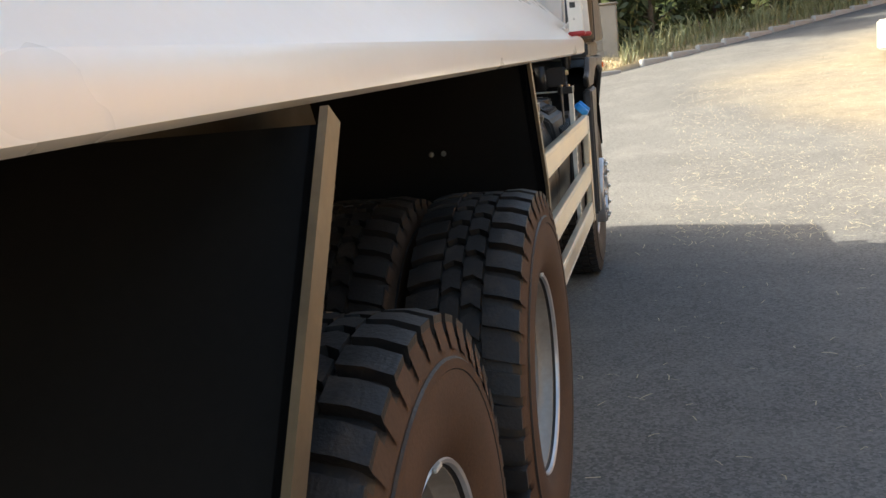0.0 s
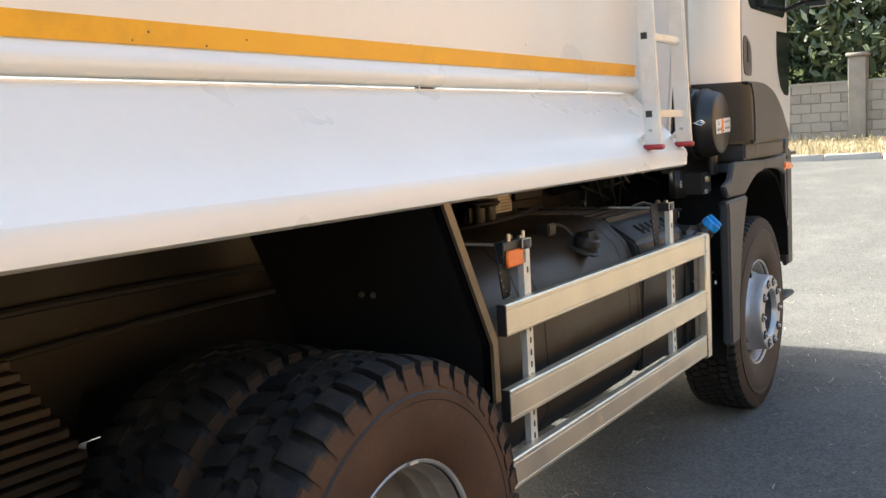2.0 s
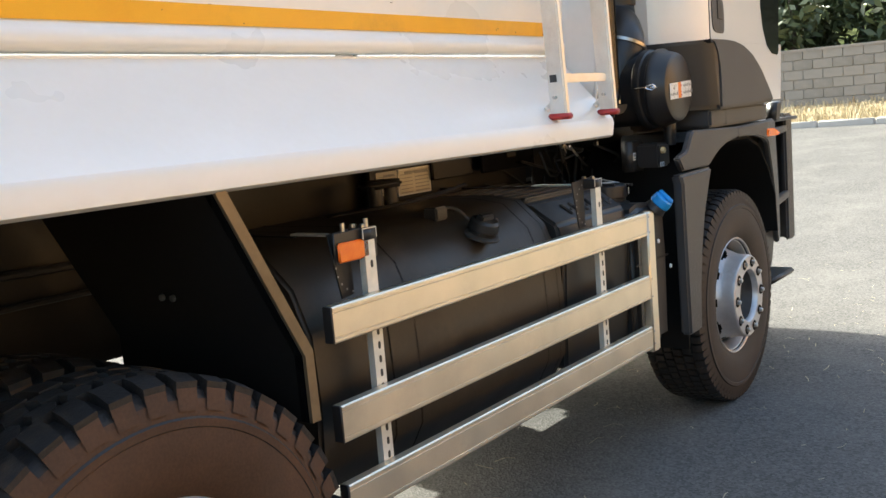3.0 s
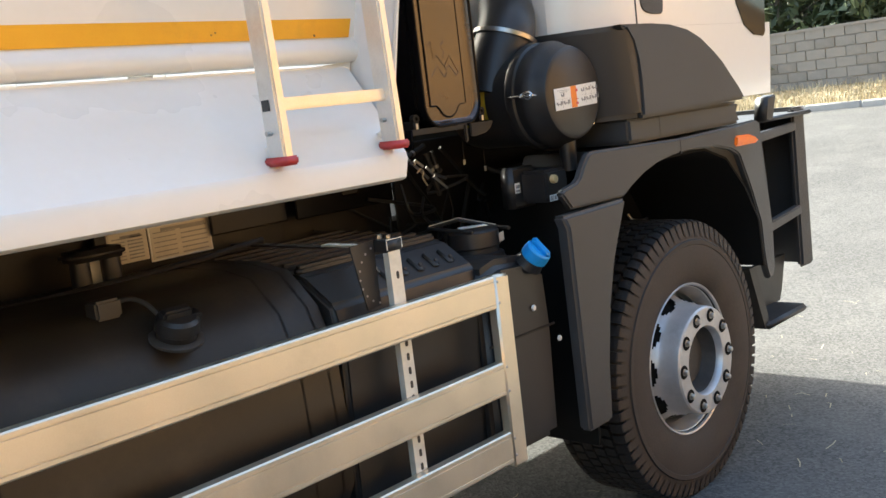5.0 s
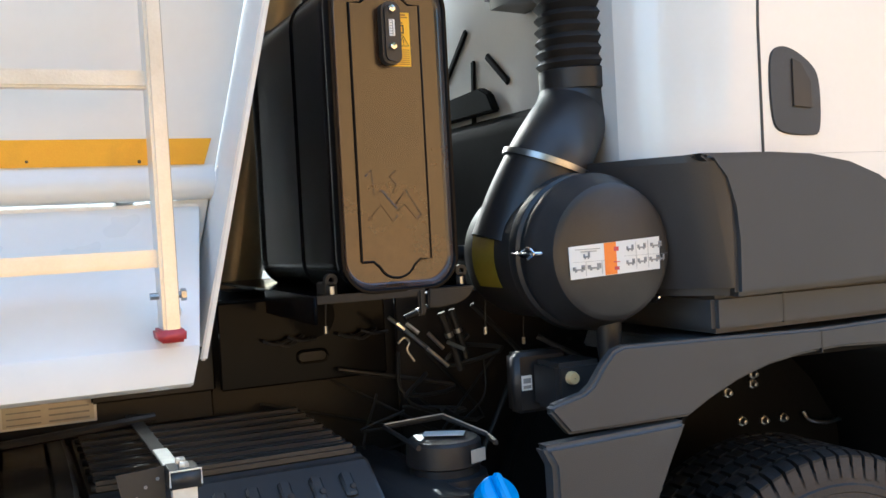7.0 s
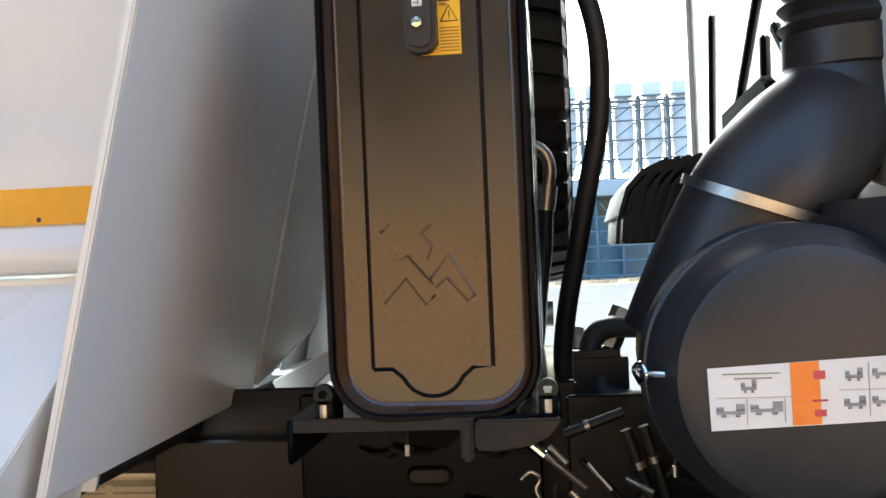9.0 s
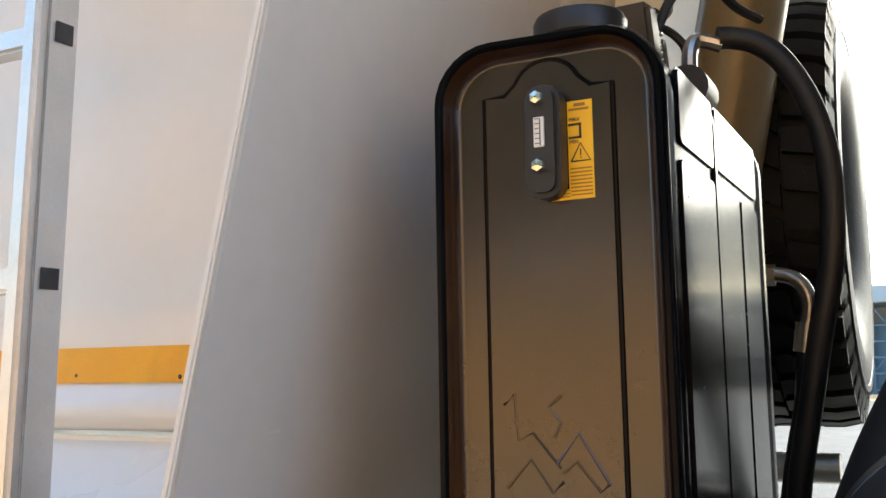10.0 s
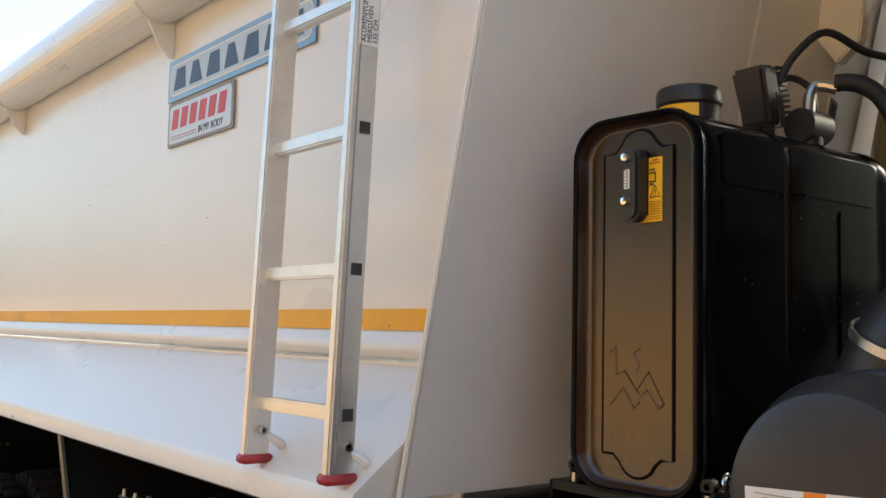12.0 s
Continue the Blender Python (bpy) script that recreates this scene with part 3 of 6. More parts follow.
for i, (x, y, tall, crown) in enumerate(((19.5, 1.5, 5.5, 2.4), (20.5, 5.5, 6.5, 2.8), (24.0, 9.5, 7.0, 3.0), (27, 3.5, 8.5, 3.6), (21, -1.6, 7.0, 2.6), (24.5, -3.5, 8, 3.0),
                                         (28, -6.5, 8.5, 3.0), (32, -9.0, 9, 3.4), (37, -13, 9, 3.6), (31, -2, 9.5, 4), (36, 8, 10, 4.5), (44, -16, 10, 4.2), (30, 16, 9, 4))):
    tree(x, y, tall, crown, 40 + i, low=0.12 if i > 3 else 0.25, leaves=3600, leaf=0.20)
for i in range(22):
    y = 12.5 - 1.25 * i
    tree(max(17.8, kerb_x(y) + 3.6) + 0.9 * (i % 2), y, 3.4 + 0.4 * (i * 7 % 4), 1.7, 120 + i, low=0.0, leaves=2200, leaf=0.15, name="bush", label="dense dark green bush behind the roadside wall")
# Unseen tree row, added to darken the upper part of the tank's reflection.
for i in range(15):
    tree(-24 + 3.4 * i, -24 - 1.6 * (i % 3), 13.0 + (i * 37 % 5) * 0.5, 4.6, 70 + i, low=0.03, leaves=3600, leaf=0.42, label="unseen dark dense tree across the dry field, set for tank reflections")


def silo(x, y, base, tall, r):
    s = thing("silo", "tall pale blue steel silo in a braced frame", "silo", "row of silos", at=(x, y, base))
    body = turned(lathe([(0.02, tall + r * 0.6), (r * 0.45, tall + r * 0.5), (r * 0.5, tall), (r, tall - 0.5), (r, 2.0), (0.3, 0.6), (0.02, 0.6)], 24), Matrix.Rotation(radians(90), 4, "X"))
    part("drum", body, SILO, s)
    part("filter_hood", box(-0.55, 0.55, -0.55, 0.55, tall + 0.1, tall + 0.98, 0.05), SILO, s)
    frame_bm = bmesh.new()
    w = r * 1.42
    for i in range(4):
        a, b = [(-w, -w), (w, -w), (w, w), (-w, w)][i], [(w, -w), (w, w), (-w, w), (-w, -w)][i]
        rod((*a, 0), (*a, tall), 0.06, 6, frame_bm)
        levels = [0.2 + k * (tall - 0.4) / 4 for k in range(5)]
        for k, z in enumerate(levels):
            rod((*a, z), (*b, z), 0.055, 6, frame_bm)
            if k < 4:
                rod((*a, z), (*b, levels[k + 1]), 0.035, 6, frame_bm)
    tagged(part("bracing", frame_bm, BRACING, s), kind="stuff")
    rail = bmesh.new()
    for z in (tall - 0.6, tall - 0.25, tall + 0.1):
        for a, b in (((-w, -w), (w, -w)), ((w, -w), (w, w)), ((w, w), (-w, w)), ((-w, w), (-w, -w))):
            rod((*a, z), (*b, z), 0.05, 5, rail)
    tagged(part("top_railing", rail, BRACING, s), kind="stuff")
    return s


for i in range(8):
    silo(0.78 + 1.75 * i, 60, 5.7, 5.15, 0.58)


def works_shed():
    """The open steel shed under the silos."""
    s = thing("industrial_shed", "blue-grey steel frame of an open works shed", "shed", at=(4, 60, 0.9))
    part("roof", box(-26, 30, -2.0, 9.0, 3.95, 4.90, 0.05), SHED_ROOF, s)
    posts = bmesh.new()
    for i in range(36):
        x = -25 + i * 1.55
        rod((x, -1.5, -2.8), (x, -1.5, 4.0), 0.09, 6, posts)
        if i % 2:
            rod((x, -1.5, 0.1), (x + 1.55, -1.5, 1.8), 0.05, 5, posts)
            rod((x + 1.55, -1.5, 1.8), (x, -1.5, 3.9), 0.05, 5, posts)
    for z in (-1.8, -0.9, 0.0, 0.9, 1.8, 2.7):
        rod((-25, -1.5, z), (29, -1.5, z), 0.06, 6, posts)
    part("steel_frame", posts, SHED, s)
    part("back_wall", box(-25, 29, 4.0, 4.3, -2.9, 3.97, 0), SHED_ROOF, s)
    for i in range(8):
        part("store_drum", rod((-18 + i * 5.6, 1.5, -2.8), (-18 + i * 5.6, 1.5, 2.9), 1.2, 16), SHED, s)
    return s


works_shed()


# ---- the truck ----
truck = thing("dump_truck", "white three-axle dump truck with dark grey fenders standing on asphalt", "truck")
MID = 1.215  # the truck's middle line

# ---- wheels ----
def tyre_mesh(lugs):
    """A truck tyre about the y axis, outer side to -y, flattened a little where it stands; deep traction blocks or fine road tread."""
    half = [(0.272, -0.112), (0.284, -0.129), (0.322, -0.149), (0.372, -0.157), (0.420, -0.156), (0.455, -0.150), (0.484, -0.142), (0.500, -0.128), (0.506, -0.115)]
    bm = lathe(half + [(0.507, 0.0)] + [(r, -y) for r, y in half[::-1]], 72)
    if lugs:
        count, rows = 42, ((-0.142, -0.055, 0.0, 0.022), (-0.048, 0.0, 0.5, 0.020), (0.006, 0.052, 0.1, 0.020), (0.058, 0.142, 0.6, 0.022))
        gap, sweep = 0.66, 0.05
    else:
        count, rows = 76, ((-0.140, -0.098, 0.0, 0.016), (-0.088, -0.048, 0.5, 0.016), (-0.040, 0.0, 0.2, 0.016), (0.008, 0.046, 0.7, 0.016), (0.054, 0.094, 0.3, 0.016), (0.104, 0.140, 0.0, 0.016))
        gap, sweep = 0.74, 0.012
    for y0, y1, off, rise in rows:
        bow = 0.022 if lugs and abs(y0 + y1) < 0.15 else 0.0
        for k in range(count):
            a0 = 2 * math.pi * (k + off) / count
            da = 2 * math.pi / count * gap
            vs = []
            for y in (y0, (y0 + y1) / 2, y1):
                skew = sweep * (1 - abs(y) / 0.142) + (bow if y not in (y0, y1) else 0.0)
                edge = 0.010 if abs(y) > 0.13 else 0.0
                for r in (0.488 if abs(y) > 0.13 else 0.500, 0.507 + rise - edge):
                    for a in (a0 + skew, a0 + skew + da):
                        vs.append(bm.verts.new((r * math.sin(a), y, r * math.cos(a))))
            for i in (0, 4):
                a, b, c, d, e, f, g, h = vs[i:i + 8]
                bm.faces.new((c, d, h, g)), bm.faces.new((a, c, g, e)), bm.faces.new((b, f, h, d))
            bm.faces.new((vs[0], vs[1], vs[3], vs[2])), bm.faces.new((vs[8], vs[10], vs[11], vs[9]))
            if abs(y0) > 0.13 or abs(y1) > 0.13:
                s = -1 if y0 < 0 else 1
                w = [bm.verts.new((r * math.sin(a), y, r * math.cos(a))) for r, y in ((0.508, s * 0.1415), (0.462, s * 0.1525)) for a in (a0, a0 + da)]
                bm.faces.new((w[0], w[1], w[3], w[2]))
    for r0, r1, yy in ((0.430, 0.446, 0.1566),):
        for s in (-1, 1):
            lathe([(r0 - 0.004, s * (yy - 0.004)), (r0, s * yy), (r1, s * yy), (r1 + 0.004, s * (yy - 0.004))], 72, bm)
    for v in bm.verts:
        v.co.z = max(v.co.z, -0.513)
    bmesh.ops.recalc_face_normals(bm, faces=bm.faces)
    return bm


def sided(tyre, coat=None):
    """Gives the side faces of a tyre their coat of road dust."""
    tyre.data.materials.append(coat or DUSTY_RUBBER)
    for f in tyre.data.polygons:
        if abs(f.normal.y) > 0.75 and math.hypot(f.center.x, f.center.z) < 0.487:
            f.material_index = 1
    return tyre


def disc_holes(ring0, ring1, count, half_angle, segments):
    def keep(i, k):
        if not ring0 <= i < ring1:
            return True
        t = (i + 0.5 - ring0) / (ring1 - ring0) * 2 - 1
        a = ((k + 0.5) / segments * count) % 1.0 - 0.5
        return (a * 360 / count / half_angle) ** 2 + t * t > 1
    return keep


def front_wheel(at, turn, label):
    seg = 140
    profile = [(0.122, -0.170), (0.126, -0.192), (0.130, -0.197), (0.194, -0.198), (0.200, -0.193), (0.202, -0.184), (0.2025, -0.165), (0.2035, -0.145), (0.206, -0.128)]
    profile += [(0.206 + 0.038 * k / 8, -0.122 + 0.056 * k / 8) for k in range(1, 9)] + [(0.247, -0.045), (0.246, 0.02)]
    wheel = part("wheel", lathe(profile, seg, keep=disc_holes(9, 17, 10, 12.5, seg)), RIM, truck, label, at=at)
    wheel.rotation_euler = (0, 0, turn)
    sided(part("tyre", tyre_mesh(False), TREAD, wheel, "black road tyre with dusty sidewall"), FRONT_RUBBER)
    part("rim", lathe([(0.2825, -0.127), (0.2825, -0.120), (0.270, -0.112), (0.262, -0.090), (0.250, -0.050), (0.245, 0.0), (0.250, 0.06), (0.270, 0.112), (0.2825, 0.127)], 96), RIM, wheel)
    part("rim_lip", lathe([(0.275, -0.122), (0.277, -0.130), (0.283, -0.133), (0.287, -0.128), (0.285, -0.120)], 96), RIM, wheel)
    part("hub", lathe([(0.002, -0.128), (0.060, -0.130), (0.092, -0.126), (0.104, -0.112), (0.110, -0.110), (0.116, -0.120), (0.122, -0.170)], 60), HUB_GREY, wheel, "dull grey hub cap")
    nut = part("wheel_nut", lathe([(0.001, -0.018), (0.008, -0.017), (0.0105, -0.012), (0.0105, -0.004), (0.014, -0.003), (0.014, 0.0)], 6), STEEL, wheel)
    # Black discs and a black backing give the recesses and holes their shade.
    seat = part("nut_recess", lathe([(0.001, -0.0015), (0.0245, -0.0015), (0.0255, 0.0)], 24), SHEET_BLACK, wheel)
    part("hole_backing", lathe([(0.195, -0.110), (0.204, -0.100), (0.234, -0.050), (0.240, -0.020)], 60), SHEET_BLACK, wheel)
    for k in range(10):
        a = 2 * math.pi * (k + 0.5) / 10
        p = (0.1675 * math.sin(a), -0.1985, 0.1675 * math.cos(a))
        if k:
            repeat(nut, p), repeat(seat, p)
        else:
            nut.location, seat.location = p, p
    return wheel


def rear_wheel(at, turn, label):
    profile = [(0.245, 0.035), (0.240, 0.055), (0.226, 0.068), (0.140, 0.070)]
    wheel = part("wheel", lathe(profile, 90), REAR_RIM, truck, label, at=at)
    wheel.rotation_euler = (0, 0, turn)
    sided(part("tyre", tyre_mesh(True), TREAD, wheel, "black traction tyre with deep blocks and brown dust"))
    part("rim", lathe([(0.2825, -0.127), (0.2825, -0.120), (0.271, -0.112), (0.268, -0.082), (0.258, -0.070), (0.256, -0.034), (0.247, -0.022), (0.245, 0.045), (0.270, 0.112), (0.2825, 0.127)], 96), REAR_RIM, wheel)
    part("rim_lip", lathe([(0.275, -0.122), (0.277, -0.130), (0.283, -0.133), (0.287, -0.128), (0.285, -0.120)], 96), RIM, wheel)
    part("rim_weight", turned(box(-0.018, 0.018, -0.006, 0.002, -0.004, 0.004, 0.001), Matrix.Translation((0.030, -0.134, 0.281)) @ Matrix.Rotation(radians(6), 4, "Y")), LABEL_GREY, wheel)
    sided(part("inner_tyre", turned(tyre_mesh(True), Matrix.Translation((0, 0.345, 0))), TREAD, wheel))
    nut = part("wheel_nut", lathe([(0.001, -0.030), (0.011, -0.028), (0.014, -0.020), (0.014, -0.006), (0.019, -0.004), (0.019, 0.0)], 6), STEEL, wheel)
    part("hub", lathe([(0.141, 0.072), (0.138, 0.060), (0.134, 0.010), (0.122, -0.006), (0.090, -0.010), (0.084, -0.020), (0.002, -0.022)], 60), HUB_BROWN, wheel, "dusty brown hub")
    for k in range(10):
        a = 2 * math.pi * k / 10
        p = (0.1675 * math.sin(a), 0.068, 0.1675 * math.cos(a))
        if k:
            repeat(nut, p)
        else:
            nut.location = p
    return wheel


FRONT_X, FRONT_Y, REAR_Y, AXLES = -0.011, 0.208, 0.092, (-3.535, -4.82)
HUB_Z = 0.517
steer = front_wheel((FRONT_X, FRONT_Y, HUB_Z), 0, "silver front wheel with ten nuts and dusty tyre")
rear = rear_wheel((AXLES[0], REAR_Y, HUB_Z), 0, "deep silver twin rear wheel with dusty block tyres")
copies = [copy_thing(steer, pose(FRONT_X, 2 * MID - FRONT_Y, HUB_Z, 0, 0, 180))]
for x in AXLES:
    for y, turn in ((REAR_Y, 0), (2 * MID - REAR_Y, 180)):
        if (x, y) != (AXLES[0], REAR_Y):
            copies.append(copy_thing(rear, pose(x, y, HUB_Z, 0, 0, turn)))

# ---- chassis ----
for y in (0.80, 1.55):
    part("chassis_rail", strip([(y + 0.08, 0.96), (y, 0.96), (y, 1.168), (y + 0.08, 1.168)], 0.009, -7.4, 1.3, "x"), BLACK, truck)
    part("subframe_rail", box(-7.4, -1.25, y - 0.02, y + 0.07, 1.172, 1.345, 0.006), BLACK, truck)
for x in (-6.6, -5.6, -4.12, -2.9, -2.1, -0.9, 0.6):
    part("cross_member", box(x - 0.06, x + 0.06, 0.82, 1.62, 1.0, 1.16, 0.01), BLACK, truck)
for x in AXLES:
    bm = rod((x, 0.35, 0.5), (x, 2.08, 0.5), 0.085, 16)
    merge(bm, turned(lathe([(0.05, -0.16), (0.16, -0.10), (0.20, 0.0), (0.16, 0.10), (0.05, 0.16)], 20), Matrix.Translation((x, MID, 0.5))))
    part("rear_axle", bm, BLACK, truck)
part("front_axle", box(-0.06, 0.06, 0.3, 2.1, 0.40, 0.52, 0.02), BLACK, truck)
part("gearbox", box(-2.2, 0.2, 0.95, 1.48, 0.55, 1.05, 0.08), BLACK, truck)
part("engine_block", box(-0.35, 1.15, 0.72, 1.70, 0.62, 1.42, 0.08), BLACK, truck)
part("drive_shaft", rod((-4.7, MID, 0.50), (-2.2, MID, 0.60), 0.05, 12), BLACK, truck)

def leaf_spring(y):
    """The stepped leaf pack between the rear axles, held by U-bolts."""
    c = -4.272
    bm = bmesh.new()
    for i in range(13):
        reach = 0.135 + 0.030 * i
        z = 1.158 - 0.031 * i
        box(c - reach, c + 0.06 + 0.70 * reach, y - 0.045, y + 0.045, z - 0.021, z, 0.003, 1, bm)
    pack = part("leaf_spring", bm, SPRING, truck, "rust-brown stack of spring leaves")
    for x in (c - 0.082, c + 0.082):
        part("u_bolt", tube([(x, y - 0.06, 0.55), (x, y - 0.062, 0.9), (x, y - 0.060, 1.165), (x, y - 0.02, 1.195), (x, y + 0.06, 1.185)], 0.015, 8, 4), SPRING, pack)
    part("saddle", box(c - 0.18, c + 0.18, y - 0.07, y + 0.07, 0.50, 0.70, 0.02), BLACK, pack)
    part("top_pad", box(c - 0.058, c + 0.058, y - 0.05, y + 0.05, 1.159, 1.190, 0.012), SPRING, pack)
    part("spring_clip", box(c - 0.40, c - 0.35, y - 0.058, y + 0.05, 0.76, 1.01, 0.006), BLACK, pack)


leaf_spring(0.62)
leaf_spring(1.81)
part("bogie_bracket", prism([(-4.5, 0.98), (-3.74, 0.98), (-3.9, 0.62), (-4.34, 0.62)], 0.80, 0.84, "y", 0.01), BLACK, truck)
rivet = part("rivet", lathe([(0.001, -0.010), (0.009, -0.008), (0.010, 0.0)], 8), SPRING, truck, at=(-3.775, 0.799, 1.112))
for x in (-3.726, -3.678, -3.629, -3.592, -3.504, -3.455, -3.404):
    repeat(rivet, (x, 0.799, 1.112))
part("inner_frame_plate", prism([(-4.55, 1.15), (-2.75, 1.15), (-2.75, 0.872), (-3.10, 0.872), (-3.24, 0.850), (-3.30, 0.79), (-3.72, 0.79), (-4.05, 0.60), (-4.55, 0.60)], 0.89, 0.902, "y", 0.004), BLACK, truck)
part("lower_frame_plate", prism([(-3.70, 0.786), (-3.31, 0.786), (-3.22, 0.838), (-2.75, 0.842), (-2.75, 0.50), (-3.70, 0.50)], 0.89, 0.902, "y", 0.004), BLACK, truck)
part("brake_line", tube([(-7.0, 0.76, 1.19), (-5.2, 0.77, 1.17), (-3.9, 0.75, 1.20), (-2.6, 0.76, 1.18), (-1.4, 0.77, 1.19)], 0.012, 8, 5), HOSE, truck)
part("brake_line", tube([(-6.0, 0.74, 1.10), (-4.6, 0.76, 1.08), (-3.3, 0.75, 1.11), (-2.3, 0.76, 1.09)], 0.009, 8, 5), HOSE, truck)
for x in AXLES:
    part("brake_chamber", turned(lathe([(0.002, -0.10), (0.07, -0.10), (0.08, -0.02), (0.085, 0.0), (0.08, 0.02), (0.07, 0.10), (0.002, 0.10)], 20), Matrix.Translation((x + 0.28, 0.72, 0.66)) @ Matrix.Rotation(radians(90), 4, "Z")), BLACK, truck)

# mud sheets before and behind the rear wheels, with their folded steel edge
for name, line, wide, out in (("front", [(-3.289, 1.384), (-3.080, 0.985), (-3.078, 0.825)], 0.028, 0.0), ("rear", [(-5.131, 1.362), (-5.380, 0.985), (-5.380, 0.825)], -0.038, 0.044)):
    sheet = part("mud_sheet", strip(line, 0.006, -0.012 - out, 0.68), SHEET_BLACK, truck, "black mud sheet with a folded steel edge")
    part("edge_strip", strip(line, wide, -0.028 - out, -0.018 - out), EDGE, sheet)
    part("edge_lip", strip(line, 0.004, -0.018 - out, 0.008 - out), TANK_BLACK, sheet)
    for y in (0.28, 0.32):
        part("bolt", turned(lathe([(0.001, -0.008), (0.008, -0.007), (0.009, 0.0)], 8), Matrix.Translation(((line[0][0] + line[1][0]) / 2 + (-0.006 if name == "front" else 0.006), y, 1.13)) @ Matrix.Rotation(radians(90 if name == "rear" else -90), 4, "Z")), STEEL, sheet)
# ---- dump body ----
BACK, HEAD = -7.6, -1.475
def front_x(z):
    return -1.345 + 0.234 * (z - 1.81)


outer = [(0.02, 1.384), (-0.022, 1.384), (-0.036, 1.392), (-0.037, 1.436), (-0.030, 1.452), (0.210, 1.684), (0.210, 1.690)]
side = part("lower_side_skirt", strip(outer, -0.006, BACK, HEAD, "x"), WHITE, truck, "scuffed white sloping lower side of the dump body")
part("skirt_end", prism([(-0.033, 1.388), (-0.035, 1.44), (0.206, 1.680), (0.218, 1.680), (0.218, 1.388)], HEAD - 0.008, HEAD + 0.001, "x"), WHITE, side)
wall_line = [(0.240, 1.697), (0.214, 1.697), (0.203, 1.700), (0.194, 1.708), (0.191, 1.719), (0.192, 1.731), (0.197, 1.743), (0.205, 1.752), (0.208, 1.762), (0.208, 2.80)]
high = part("upper_side_wall", strip(wall_line, -0.008, BACK, -1.374, "x"), WHITE, truck, "white upper side of the dump body")
part("side_wall_foot", prism([(-1.52, 1.41), (front_x(1.41) - 0.014, 1.41), (front_x(1.70) - 0.014, 1.70), (-1.376, 1.70), (-1.52, 1.69)], 0.2170, 0.225), WHITE, high)
part("side_wall_head", prism([(-1.376, 1.70), (front_x(1.70) - 0.014, 1.70), (front_x(2.9) - 0.014, 2.9), (-1.376, 2.9)], 0.2082, 0.216), WHITE, high)
part("yellow_stripe", prism([(BACK, 1.761), (-1.392, 1.762), (-1.376, 1.810), (BACK, 1.809)], 0.2042, 0.2065), YELLOW, high, "yellow reflective tape with dark specks")
bm = bmesh.new()
rng = random.Random(9)
for i in range(26):
    merge(bm, turned(lathe([(0.0005, -0.0006), (rng.uniform(0.001, 0.0035), 0.0)], 7), Matrix.Translation((rng.uniform(-5.5, -1.5), 0.2040, rng.uniform(1.765, 1.795)))))
part("tape_specks", bm, INK, high)
tagged(part("scuff_marks", bars([(x, x + rng.uniform(0.004, 0.02), z, z + 0.002) for x, z in [(rng.uniform(-5, -1.6), rng.uniform(1.80, 2.3)) for _ in range(6)]], 0.2065), PRINT_GREY, high), kind="stuff")
for i in range(16):
    x, k = rng.uniform(-5.2, -1.6), rng.uniform(0.1, 0.9)
    y, z = -0.030 + 0.240 * k, 1.444 + 0.224 * k
    part("scuff", box(x, x + rng.uniform(0.003, 0.008), y - 0.0030, y - 0.0008, z, z + rng.uniform(0.002, 0.008), 0), PRINT_GREY, side)
part("top_rail", turned(lathe([(0.004, -3.12), (0.105, -3.12), (0.105, 3.0), (0.004, 3.0)], 32), Matrix.Translation((-4.35, 0.150, 2.885)) @ Matrix.Rotation(radians(90), 4, "Z")), WHITE, high, "round white top rail with welded collars")
for x in (-3.02, -4.82, -6.6):
    part("rail_collar", turned(lathe([(0.106, -0.012), (0.112, -0.010), (0.112, 0.010), (0.106, 0.012)], 32), Matrix.Translation((x, 0.150, 2.885)) @ Matrix.Rotation(radians(90), 4, "Z")), WHITE, high)
    part("collar_gusset", prism([(0.206, 2.665), (0.190, 2.668), (0.150, 2.705), (0.110, 2.785), (0.206, 2.80)], x - 0.006, x + 0.006, "x"), WHITE, high)
part("far_side_skirt", strip([(2 * MID - p, q) for p, q in outer], 0.006, BACK, HEAD, "x"), WHITE, truck)
part("far_side_wall", strip([(2 * MID - p, q) for p, q in wall_line], 0.008, BACK, -1.36, "x"), WHITE, truck)
part("body_floor", box(BACK, -1.50, 0.04, 2 * MID - 0.04, 1.392, 1.425, 0), BLACK, truck)
for i in range(13):
    part("floor_bearer", box(-7.2 + i * 0.45, -7.12 + i * 0.45, 0.80, 2 * MID - 0.80, 1.30 if i % 3 else 1.25, 1.391, 0.005), BLACK, truck)
part("tailgate", box(BACK - 0.05, BACK, 0.0, 2 * MID, 1.36, 2.9, 0.02), WHITE, truck)

def slope_panel(y0, y1, z0, z1, thick, push=0.0):
    return prism([(front_x(z0) + push, z0), (front_x(z1) + push, z1), (front_x(z1) + push - thick, z1), (front_x(z0) + push - thick, z0)], y0, y1, "y", 0.003)


def bent_panel(outline, thick):
    """The middle of the front wall, turned a little towards the near side; the outline is drawn in y and z."""
    bm = prism(outline, 0.0, -thick, "x", 0.003)
    for v in bm.verts:
        v.co.x += front_x(v.co.z) - 0.016 + 0.10 * (v.co.y - 0.885)
    return bm


front = part("front_wall", slope_panel(0.060, 0.885, 1.435, 2.95, 0.008), GREY_WALL, truck, "grey-white leaning front wall of the dump body")
for v in front.data.vertices:  # the panel runs back a little towards its bend
    v.co.x -= 0.016 * (v.co.y - 0.060) / 0.825
part("middle_panel", bent_panel([(0.885, 1.452), (1.18, 1.540), (1.20, 1.565), (1.20, 2.95), (0.885, 2.95)], 0.008), GREY_WALL, front)
